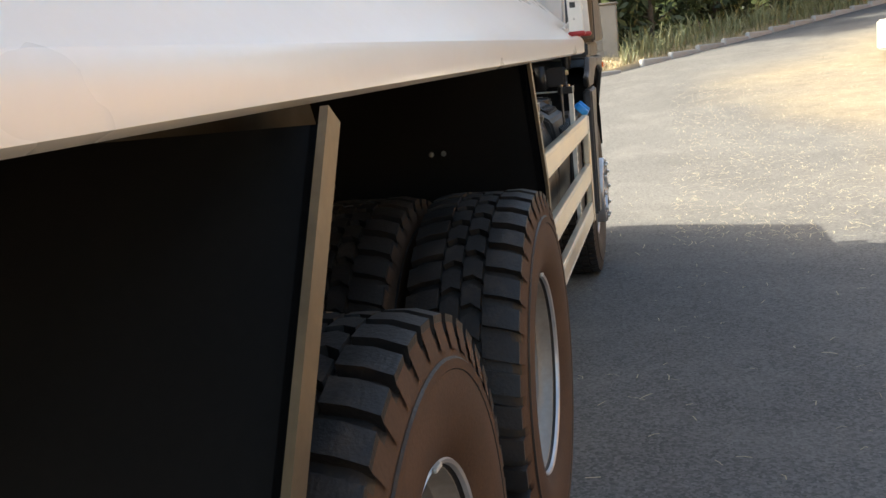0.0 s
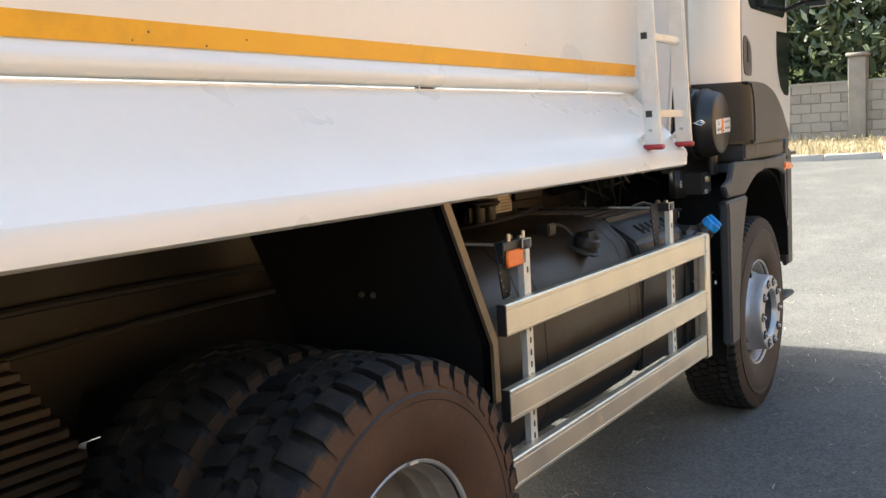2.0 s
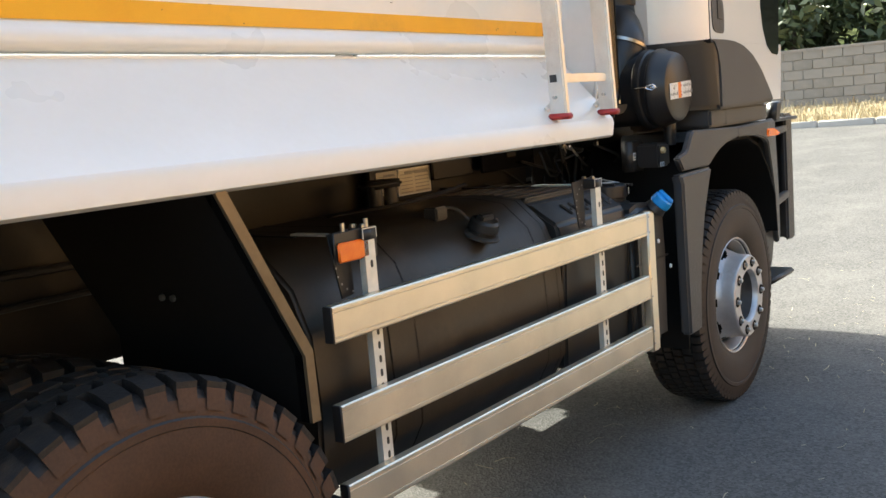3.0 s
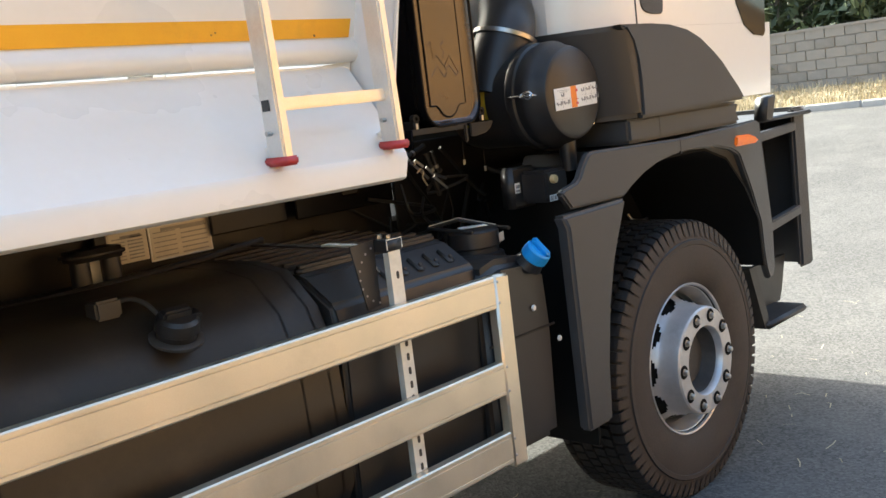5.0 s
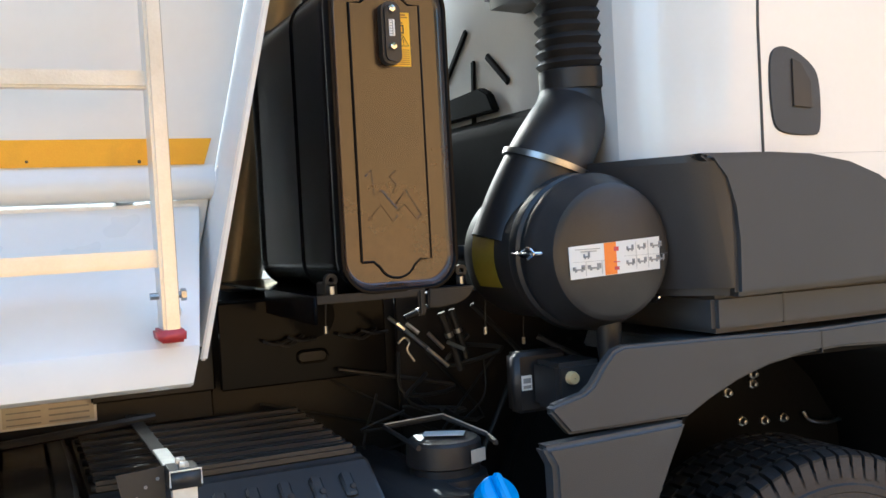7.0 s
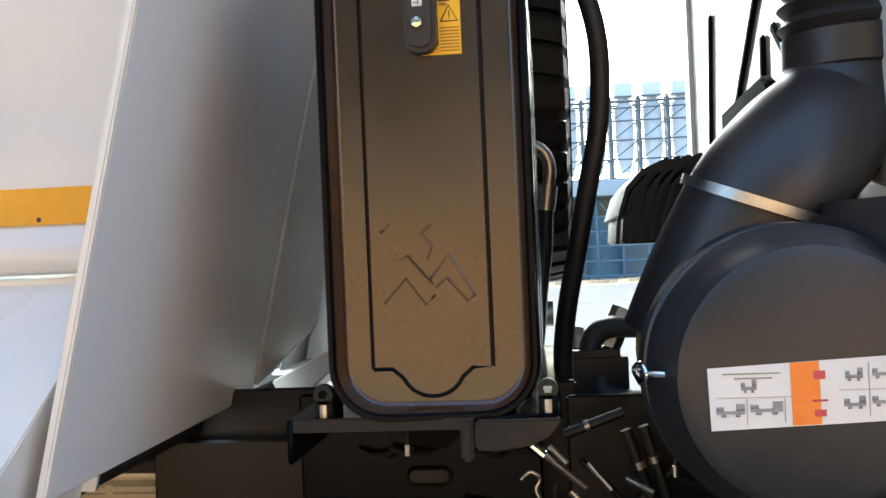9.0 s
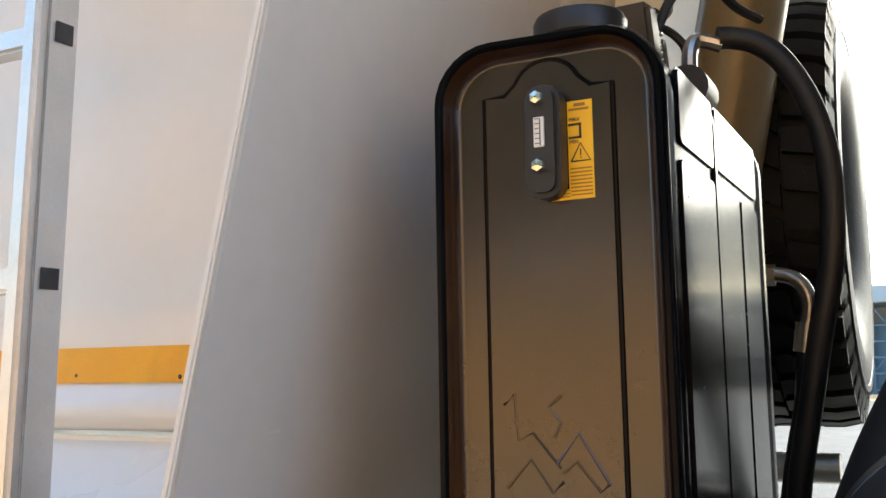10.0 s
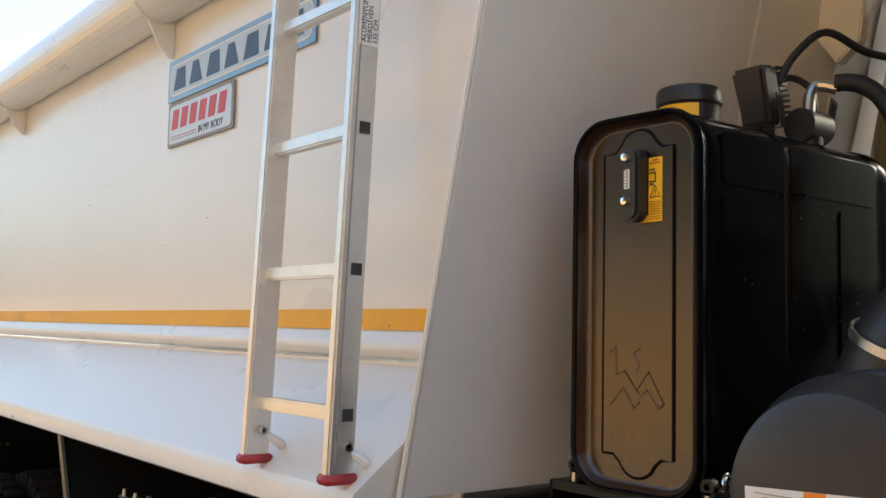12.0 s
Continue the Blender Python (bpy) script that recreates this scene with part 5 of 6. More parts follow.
part("frame_plate", box(-0.80, 0.60, 0.700, 0.712, 0.90, 1.45, 0.004), BLACK, slot_plate)
# The slot is a black patch on the plate, dark like its shaded inside.
part("slot", prism(round_outline(-1.074, -1.006, 1.313, 1.335, 0.0108, 6), 0.656, 0.661), BLACK, slot_plate)
slot_plate.location = (-0.028, 0, -0.003)
groove([(x, 0.657, z) for x, z in round_outline(-1.078, -1.002, 1.309, 1.339, 0.0148, 6)], 0.003, "slot_rim", slot_plate, closed=True)
# No plate here: a black sheet added for the dark beside the slotted one.
part("side_plate", box(-1.55, -1.27, 0.700, 0.712, 1.262, 1.385, 0.004), BLACK, slot_plate)
# A black disc laid on the plate gives the cutout its shade.
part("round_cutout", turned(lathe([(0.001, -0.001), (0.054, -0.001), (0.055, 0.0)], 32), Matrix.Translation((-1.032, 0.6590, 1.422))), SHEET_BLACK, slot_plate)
part("cutout_rim", turned(lathe([(0.054, -0.003), (0.058, -0.003), (0.058, 0.0), (0.054, 0.0)], 32), Matrix.Translation((-1.032, 0.6595, 1.422))), TANK_BLACK, slot_plate)
for x in (-1.163, -0.975):
    for i, (dx, dz) in enumerate(((0, 0), (0.03, -0.006), (0.06, 0.004))):
        part("cable_tie", tube([(x + dx, 0.645, 1.374 + dz), (x + dx + 0.03, 0.636, 1.364 + dz), (x + dx + 0.07, 0.646, 1.372 - dz)], 0.0050, 6, 4), HOSE, slot_plate)

# ---- air filter and intake ----
FX, FZ = -0.568, 1.549
canister = part("air_filter", turned(lathe([(0.002, 0.50), (0.150, 0.50), (0.158, 0.46), (0.158, 0.24), (0.172, 0.235), (0.176, 0.225), (0.172, 0.205), (0.164, 0.200), (0.164, 0.178), (0.172, 0.172), (0.172, 0.155), (0.162, 0.140), (0.152, 0.105), (0.146, 0.092), (0.132, 0.085), (0.002, 0.083)], 64),
                                             Matrix.Translation((FX, 0, FZ))), PLASTIC_BLACK, truck, "round black air filter housing")
lid_mark = part("filter_label", prism([(-0.681, 1.497), (-0.454, 1.506), (-0.453, 1.576), (-0.683, 1.565)], 0.0812, 0.0830), LABEL, canister, "white instruction label with an orange field")
part("orange_field", prism([(-0.595, 1.5015), (-0.565, 1.5025), (-0.566, 1.5705), (-0.596, 1.5690)], 0.0803, 0.0812), ORANGE_PRINT, lid_mark)
marks = []
for cx, cz, w in ((-0.660, 1.515, 0.030), (-0.622, 1.517, 0.034), (-0.640, 1.541, 0.016), (-0.530, 1.521, 0.022), (-0.500, 1.523, 0.024), (-0.468, 1.525, 0.026), (-0.448, 1.526, 0.014), (-0.530, 1.551, 0.018), (-0.500, 1.553, 0.022), (-0.462, 1.555, 0.030)):
    marks += [(cx - w / 2, cx + w / 2, cz, cz + 0.0035), (cx - w / 2, cx - w / 4, cz + 0.0035, cz + 0.008), (cx + w / 5, cx + w / 2, cz + 0.0035, cz + 0.011), (cx - w / 3, cx - w / 6, cz - 0.003, cz), (cx + w / 6, cx + w / 3, cz - 0.003, cz)]
marks += [(-0.668, -0.606, 1.558, 1.5592), (-0.655, -0.615, 1.553, 1.5542)]
tagged(part("label_print", bars(marks, 0.0803, 0.0008), PRINT_GREY, lid_mark), kind="stuff")
tagged(part("label_rules", bars([(-0.603, -0.6024, 1.505, 1.532), (-0.643, -0.6424, 1.503, 1.532), (-0.515, -0.5144, 1.51, 1.568), (-0.484, -0.4834, 1.51, 1.57), (-0.546, -0.432, 1.5385, 1.539), (-0.674, -0.588, 1.5325, 1.533)], 0.0804, 0.0006), PRINT_GREY, lid_mark), kind="stuff")
tagged(part("orange_marks", bars([(-0.572, -0.560, 1.551, 1.560), (-0.574, -0.558, 1.527, 1.529), (-0.572, -0.560, 1.511, 1.518)], 0.0797, 0.0005), RED_PRINT, lid_mark), kind="stuff")
for a in (178, 35, -38):
    c, s = math.cos(radians(a)), math.sin(radians(a))
    clip = part("clip", tube([(FX + 0.150 * c, 0.120, FZ + 0.150 * s), (FX + 0.176 * c, 0.135, FZ + 0.176 * s), (FX + 0.180 * c, 0.175, FZ + 0.180 * s), (FX + 0.172 * c, 0.22, FZ + 0.172 * s)], 0.0035, 6, 5), CHROME, canister, "wire spring clip")
    part("clip_loop", tube([(FX + 0.182 * c - 0.012 * s, 0.135, FZ + 0.182 * s + 0.012 * c), (FX + 0.187 * c, 0.165, FZ + 0.187 * s), (FX + 0.182 * c + 0.012 * s, 0.135, FZ + 0.182 * s - 0.012 * c), (FX + 0.176 * c, 0.12, FZ + 0.176 * s), (FX + 0.182 * c - 0.012 * s, 0.135, FZ + 0.182 * s + 0.012 * c)], 0.0028, 6, 5), CHROME, clip)
part("dust_spout", tube([(FX + 0.02, 0.15, FZ - 0.15), (FX + 0.02, 0.15, FZ - 0.20), (FX + 0.022, 0.15, FZ - 0.25)], lambda s: 0.030 - 0.006 * s, 16, 4), PLASTIC_BLACK, canister)
part("yellow_band", turned(lathe([(0.1590, 0.33), (0.1595, 0.33), (0.1595, 0.44), (0.1590, 0.44)], 64, keep=lambda i, k: 43 <= k <= 53), Matrix.Translation((FX, 0, FZ))), surface("dull_yellow_label", (0.34, 0.26, 0.02), (0.42, 0.33, 0.03), 12, 0.5), canister)
duct = part("intake_duct", tube([(-0.65, 0.37, 1.56), (-0.61, 0.36, 1.66), (-0.560, 0.352, 1.754), (-0.500, 0.385, 1.820), (-0.438, 0.435, 1.870), (-0.407, 0.45, 1.935), (-0.403, 0.45, 2.0)], lambda s: 0.106 - 0.018 * s, 28, 8), PLASTIC_BLACK, truck, "black plastic intake duct with a ribbed bellows")
bm = bmesh.new()
lathe([(0.101 if k % 2 else 0.087, k * 0.0145) for k in range(14)], 40, bm)
part("bellows", turned(bm, Matrix.Translation((-0.403, 0.45, 1.992)) @ Matrix.Rotation(radians(90), 4, "X")), PLASTIC_BLACK, duct)
part("bellows_cuff", turned(lathe([(0.088, 0.0), (0.096, 0.004), (0.096, 0.052), (0.088, 0.056)], 40), Matrix.Translation((-0.404, 0.448, 1.938)) @ Matrix.Rotation(radians(90), 4, "X")), PLASTIC_BLACK, duct)
part("intake_box", rounded(prism([(-0.53, 2.20), (-0.31, 2.19), (-0.31, 2.98), (-0.53, 2.98)], 0.34, 0.74), 0.03), PLASTIC_BLACK, duct)
band = Vector((0.343, -0.112, 0.933)).normalized().to_track_quat("Y", "Z").to_matrix().to_4x4()
clamp = part("hose_clamp", turned(lathe([(0.106, -0.007), (0.1105, -0.007), (0.1105, 0.007), (0.106, 0.007)], 48), Matrix.Translation((-0.560, 0.352, 1.754)) @ band), STEEL, duct, "bright steel hose clamp")
hood = [(-0.662, 1.709), (-0.656, 1.770), (-0.634, 1.838), (-0.597, 1.878), (-0.532, 1.905), (-0.420, 1.930), (-0.330, 1.940)]
ribs = part("ribbed_cover", rounded(prism(hood + [(-0.330, 1.709)], 1.468, 2.06), 0.006), PLASTIC_BLACK, truck, "black ribbed cover behind the cab", flat=True)
for i in range(5):
    shift = 0.028 * i
    part("rib", strip([(x - 0.006 + shift, z + 0.002 * i) for x, z in hood[:5]], 0.010, 1.460, 1.468), PLASTIC, ribs)
    part("rib", strip([(x - 0.004 + shift, z + 0.008 + 0.003 * i) for x, z in hood[1:5]], 0.010, 1.468, 2.05), PLASTIC, ribs)
part("cover_body", rounded(prism([(-0.45, 1.40), (-0.45, 1.87), (-0.42, 1.925), (-0.385, 1.935), (-0.385, 1.40)], 0.64, 1.30), 0.02, 3), SHEET_BLACK, ribs, flat=True)
part("cover_bar", rounded(prism([(0.86, 1.945), (0.90, 2.005), (0.95, 2.025), (1.36, 2.010), (1.36, 1.945)], -0.425, -0.398, "x"), 0.006), SHEET_BLACK, ribs, flat=True)
part("coolant_pipe", tube([(-0.42, 0.98, 1.537), (-0.66, 0.965, 1.541), (-0.745, 0.965, 1.539), (-0.773, 0.96, 1.497), (-0.755, 0.94, 1.442), (-0.715, 0.91, 1.405), (-0.42, 0.91, 1.39)], 0.022, 16, 8), PLASTIC, truck, "dark coolant pipe")
for p, q, r in (((-0.835, 0.62, 1.395), (-0.737, 0.62, 1.430), 0.009), ((-0.734, 0.62, 1.401), (-0.685, 0.62, 1.250), 0.010), ((-0.705, 0.62, 1.407), (-0.665, 0.62, 1.265), 0.009)):
    stick = part("control_hose", rod(p, q, r, 10), HOSE, truck)
    mid = Vector(p).lerp(Vector(q), 0.35)
    part("rod_joint", rod(tuple(mid), tuple(mid.lerp(Vector(q), 0.12)), r * 1.15, 12), STEEL, stick)
for p, q in (((-0.78, 0.78, 1.30), (-0.60, 0.80, 1.31)), ((-0.77, 0.80, 1.345), (-0.62, 0.82, 1.345))):
    part("white_clamp", rod(p, q, 0.008, 8), LABEL, truck)
part("cab_floor", box(-0.28, 0.95, 0.56, 2 * MID - 0.56, 1.40, 1.746, 0.02), BLACK, truck)
rng = random.Random(21)
for i in range(12):
    x, y, z = rng.uniform(-0.95, -0.35), rng.uniform(0.56, 0.68), rng.uniform(1.15, 1.40)
    part("cable", tube([(x, y, z), (x + rng.uniform(-.12, .12), y + rng.uniform(-.08, .08), z - rng.uniform(0.02, 0.12)), (x + rng.uniform(-.25, .25), y + rng.uniform(-.1, .1), z - rng.uniform(0.0, 0.2)), (x + rng.uniform(-.3, .3), y + rng.uniform(0, .2), z + rng.uniform(-0.1, 0.1))], rng.uniform(0.003, 0.008), 8, 5), HOSE, truck)
for x, y, z in ((-0.86, 0.55, 1.39), (-0.80, 0.56, 1.36), (-0.74, 0.58, 1.33), (-0.83, 0.50, 1.33)):
    part("pipe_fitting", rod((x, y, z), (x + rng.uniform(0.02, 0.06), y - 0.01, z - rng.uniform(0.02, 0.05)), 0.005, 8), STEEL, truck)
stick = part("control_rod", rod((-0.906, 0.55, 1.409), (-0.805, 0.55, 1.322), 0.005, 8), STEEL, truck)
part("rod_sleeve", rod((-0.888, 0.549, 1.393), (-0.868, 0.549, 1.376), 0.0085, 10), CHROME, stick)
part("cable_clip", tube([(-0.905, 0.50, 1.350), (-0.890, 0.497, 1.362), (-0.876, 0.50, 1.350), (-0.882, 0.50, 1.332), (-0.866, 0.498, 1.304)], 0.0030, 8, 5), STEEL, truck)
for x, z in ((-0.666, 1.45), (-0.560, 1.415), (-1.075, 1.49)):
    wire = part("hanging_wire", tube([(x, 0.50, z), (x - 0.002, 0.502, z - 0.045), (x - 0.005, 0.50, z - 0.085)], 0.0022, 6, 4), HOSE, truck)
    part("wire_end", rod((x - 0.005, 0.50, z - 0.083), (x - 0.005, 0.50, z - 0.100), 0.0045, 8), STEEL, wire)
module = part("valve_module", box(-0.738, -0.610, 0.245, 0.30, 1.20, 1.335, 0.008), PLASTIC_BLACK, truck, "black valve box with a brass knob")
part("module_front", box(-0.700, -0.580, 0.137, 0.245, 1.215, 1.320, 0.01), PLASTIC_BLACK, module)
part("knob", turned(lathe([(0.001, -0.016), (0.012, -0.015), (0.0145, -0.008), (0.0145, 0.0)], 18), Matrix.Translation((-0.666, 0.137, 1.288))), BRASS, module, "brass knob")
part("module_tag", bars([(-0.728, -0.702, 1.252, 1.285)], 0.2435), LABEL, module)
part("tag_print", bars([(-0.724, -0.705, 1.268, 1.279), (-0.724, -0.705, 1.256, 1.263)], 0.2425), PRINT_GREY, module)
part("module_tag", bars([(-0.690, -0.650, 1.218, 1.238)], 0.1350), LABEL, module)
part("tag_print", bars([(-0.686, -0.678, 1.221, 1.235), (-0.674, -0.672, 1.219, 1.237), (-0.666, -0.656, 1.222, 1.234)], 0.1342), PRINT_GREY, module)

module.location = (0.015, 0.010, -0.005)

# ---- front fender and cab ----
arch = [(-0.742, 1.196), (-0.785, 1.246), (-0.780, 1.258), (-0.705, 1.274), (-0.684, 1.288), (-0.655, 1.326), (-0.628, 1.352), (-0.605, 1.359), (-0.350, 1.353), (-0.060, 1.345), (0.40, 1.352), (0.66, 1.352), (0.74, 1.34), (0.80, 1.10), (0.85, 0.88), (0.84, 0.70), (0.80, 0.665), (0.74, 0.665), (0.70, 0.72), (0.675, 0.80), (0.655, 0.925), (0.535, 1.083), (0.394, 1.232), (0.310, 1.265), (0.203, 1.286), (0.0, 1.297), (-0.120, 1.292), (-0.220, 1.279), (-0.310, 1.255), (-0.385, 1.225), (-0.448, 1.194)]


def inward(bm, start=0.36, slope=0.22):
    bmesh.ops.bisect_plane(bm, geom=bm.verts[:] + bm.edges[:] + bm.faces[:], plane_co=(start, 0, 0), plane_no=(1, 0, 0))
    for v in bm.verts:
        v.co.y += slope * max(0.0, v.co.x - start)
    return bm


fender = part("front_fender", inward(rounded(prism(arch, 0.012, 0.042), 0.008, 3, 50)), PLASTIC, truck, "dark grey plastic front fender", smooth=60, flat=True)
part("fender_top", inward(rounded(prism([(-0.42, 1.30), (-0.40, 1.345), (-0.06, 1.342), (0.62, 1.345), (0.62, 1.30), (0.30, 1.29), (0.0, 1.297)], 0.040, 0.46), 0.006)), PLASTIC, fender)
part("fender_seam", inward(box(-0.0665, -0.0625, 0.0112, 0.03, 1.290, 1.340, 0)), PLASTIC_BLACK, fender)
part("mid_strip", rounded(prism([(-0.345, 1.355), (-0.345, 1.442), (0.46, 1.442), (0.44, 1.40), (0.47, 1.355)], 0.040, 0.44), 0.012), PLASTIC, fender)
part("strip_seam", box(-0.149, -0.145, 0.0392, 0.05, 1.365, 1.432, 0), PLASTIC_BLACK, fender)
leg = [(-0.815, 1.184), (-0.462, 1.190), (-0.500, 1.12), (-0.560, 1.00), (-0.605, 0.86), (-0.640, 0.68), (-0.655, 0.497), (-0.782, 0.495), (-0.788, 0.90), (-0.792, 1.14)]
part("fender_leg", rounded(prism(leg, -0.004, 0.045), 0.010, 3, 50), PLASTIC, fender, smooth=60, flat=True)
inner = [(0.62, 0.75), (0.60, 0.95), (0.50, 1.10), (0.36, 1.23), (0.19, 1.285), (-0.17, 1.29), (-0.33, 1.27), (-0.43, 1.18), (-0.55, 1.0), (-0.62, 0.75), (-0.655, 0.58), (-0.660, 0.40)]
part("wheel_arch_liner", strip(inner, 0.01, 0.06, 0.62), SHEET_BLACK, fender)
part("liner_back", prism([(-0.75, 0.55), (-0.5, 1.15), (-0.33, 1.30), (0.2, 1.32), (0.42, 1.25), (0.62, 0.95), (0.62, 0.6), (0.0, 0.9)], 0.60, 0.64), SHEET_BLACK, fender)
for x, z in ((0.259, 1.134), (0.256, 1.105), (0.295, 0.992), (0.369, 0.990), (0.16, 1.09), (0.21, 1.00)):
    part("frame_bolt", turned(lathe([(0.001, -0.020), (0.007, -0.019), (0.010, -0.013), (0.010, -0.005), (0.015, -0.004), (0.015, 0.004)], 6), Matrix.Translation((x, 0.597, z))), STEEL, fender)
part("brake_line", tube([(0.440, 0.585, 1.000), (0.455, 0.575, 0.975), (0.52, 0.572, 0.960), (0.600, 0.580, 0.962)], 0.006, 8, 5), STEEL, fender)
cover_line = [(-0.316, 1.437), (-0.313, 1.56), (-0.320, 1.63), (-0.340, 1.69), (-0.372, 1.728), (-0.402, 1.748), (-0.20, 1.748), (-0.08, 1.742), (0.04, 1.722), (0.13, 1.690), (0.21, 1.645), (0.27, 1.605), (0.325, 1.556), (0.385, 1.505), (0.438, 1.448)]
part("corner_cover", rounded(prism(cover_line, -0.004, 0.55), 0.026, 4, 40), PLASTIC, fender, "smooth dark grey cab corner cover", smooth=60, flat=True)
bm = prism([(-0.30, 0.001), (-0.325, 0.004), (-0.365, 0.045), (-0.42, 0.13), (-0.465, 0.25), (-0.475, 0.50), (-0.30, 0.50)], 1.440, 1.747, "z")
for v in bm.verts:
    v.co.x -= 0.055 * (v.co.z - 1.44) / 0.307 if v.co.x < -0.31 else 0.0
# The cover's rear turn is coloured darker than its side.
part("cover_rear", rounded(bm, 0.020, 4, 45), PLASTIC_BLACK, fender, smooth=60, flat=True)
part("cover_shelf", box(-0.42, -0.10, 0.20, 0.70, 1.715, 1.744, 0.01), PLASTIC, fender)
part("side_indicator", rounded(prism([(0.336, 1.270), (0.346, 1.312), (0.46, 1.308), (0.532, 1.288), (0.532, 1.268)], 0.003, 0.055), 0.008), ORANGE, fender, "orange side indicator")

def cut_corners(pts, times=2):
    """Rounds a closed outline by cutting its corners."""
    for _ in range(times):
        cut = []
        for i, (p, q) in enumerate(pts):
            r, s = pts[(i + 1) % len(pts)]
            cut += [(0.75 * p + 0.25 * r, 0.75 * q + 0.25 * s), (0.25 * p + 0.75 * r, 0.25 * q + 0.75 * s)]
        pts = cut
    return pts


SIDE = 0.110
plan = [(0.97, SIDE + 0.10), (0.95, SIDE + 0.02), (0.90, SIDE), (-0.09, SIDE), (-0.16, SIDE + 0.012), (-0.235, SIDE + 0.045), (-0.30, SIDE + 0.095), (-0.345, SIDE + 0.15), (-0.362, SIDE + 0.19)]
cab = part("cab", prism(plan + [(p, 2 * MID - q) for p, q in plan[::-1]], 1.750, 3.05, "z"), CAB_WHITE, truck, "white truck cab with a dark door handle")
lower = [(-0.16, 1.7495), (0.06, 1.738), (0.22, 1.68), (0.34, 1.60), (0.45, 1.51), (0.51, 1.452), (0.928, 1.452), (0.950, 1.60), (0.965, 1.7495)]
part("door_foot", rounded(prism(lower, SIDE, 2 * MID - SIDE), 0.0), CAB_WHITE, cab)
seam = [(-0.092, 1.735), (-0.092, 2.05), (-0.080, 2.35), (-0.070, 3.0)]
part("door_gap", prism([(p - 0.0035, q) for p, q in seam] + [(p + 0.0035, q) for p, q in seam[::-1]], SIDE - 0.0012, SIDE + 0.001), INK, cab)
pocket = part("door_handle", rounded(prism(cut_corners([(-0.066, 1.835), (-0.044, 1.796), (0.066, 1.790), (0.092, 1.800), (0.094, 1.925), (0.070, 1.965), (0.000, 2.004), (-0.050, 2.000), (-0.068, 1.965)]), SIDE - 0.004, SIDE + 0.004), 0.003), PLASTIC, cab, "dark grey recessed door handle")
part("grip", rounded(prism([(0.000, 1.86), (0.060, 1.855), (0.060, 1.920), (0.030, 1.965), (0.000, 1.975)], SIDE - 0.008, SIDE - 0.003), 0.005), PLASTIC_BLACK, pocket)
part("kerb_window", prism([(0.640, 2.065), (0.635, 1.94), (0.662, 1.83), (0.72, 1.74), (0.80, 1.70), (0.895, 1.692), (0.912, 1.712), (0.945, 2.04), (0.93, 2.07)], SIDE - 0.004, SIDE + 0.002, "y", 0.003), GLASS, cab)
part("door_window", prism(round_outline(0.04, 0.86, 2.15, 2.80, 0.08, 5), SIDE - 0.003, SIDE + 0.002), GLASS, cab)
part("windscreen_edge", prism([(0.945, 1.46), (0.972, 1.80), (0.972, 2.6), (0.982, 2.6), (0.985, 1.80), (0.958, 1.46)], SIDE + 0.05, 2 * MID - SIDE - 0.05), INK, cab)
def back_bar(y0, z0, y1, z1, wide=0.022):
    """A dark rounded strip on the rear wall of the cab."""
    a, b = Vector((y0, z0)), Vector((y1, z1))
    n = (b - a).normalized() * wide / 2
    side = Vector((-n.y, n.x))
    return rounded(prism([tuple(a + side - n), tuple(a - side - n), tuple(b - side + n), tuple(b + side + n)], -0.372, -0.360, "x"), 0.004)


for row in ((1.613, 2.293, 1.678, 1.976), (1.075, 2.211, 1.395, 1.952), (1.029, 2.109, 1.044, 1.918), (0.932, 2.112, 0.822, 2.028)):
    part("rear_strip", back_bar(*row), SHEET_BLACK, cab, "dark strip on the rear wall of the cab")
for y in (0.50, 2.00):
    part("rear_rib", rounded(prism([(-0.374, 1.80), (-0.360, 1.80), (-0.360, 2.9), (-0.374, 2.9)], y - 0.03, y + 0.03), 0.005), CAB_WHITE, cab)
cab.location = (-0.030, 0, 0)
mirror = part("mirror", rounded(box(0.74, 0.90, -0.18, 0.0, 2.20, 2.56, 0), 0.04, 3), PLASTIC_BLACK, cab, "black door mirror")
part("mirror_arm", rod((0.82, -0.03, 2.24), (0.88, 0.12, 2.20), 0.016, 10), PLASTIC_BLACK, mirror)
bumper = part("bumper", rounded(prism([(1.44, 0.255), (1.56, 0.250), (1.61, 0.30), (1.66, 0.60), (1.66, 1.83), (1.61, 2.13), (1.56, 2.18), (1.44, 2.175), (1.44, 2.14), (1.55, 2.13), (1.58, 1.83), (1.58, 0.60), (1.55, 0.30), (1.44, 0.285)], 0.57, 1.355, "z"), 0.012, 2), PLASTIC, truck, "dark grey front bumper")
part("bumper_shelf", box(0.72, 1.58, 0.22, 2.2, 1.315, 1.335, 0.006), PLASTIC_BLACK, bumper)
part("inner_panel", box(0.70, 1.56, 0.46, 0.50, 0.62, 1.33, 0.01), PLASTIC_BLACK, bumper)
part("bumper_strut", rounded(prism([(0.70, 0.11), (1.46, 0.25), (1.46, 0.29), (0.70, 0.15)], 1.245, 1.285, "z"), 0.006), PLASTIC, bumper)
part("bumper_strut", rounded(prism([(0.80, 0.14), (1.46, 0.25), (1.46, 0.29), (0.80, 0.18)], 0.835, 0.880, "z"), 0.006), PLASTIC, bumper)
part("bumper_post", rounded(prism([(0.90, 1.33), (0.97, 1.33), (1.02, 1.44), (0.93, 1.43)], 0.14, 0.20), 0.006), PLASTIC_BLACK, bumper)
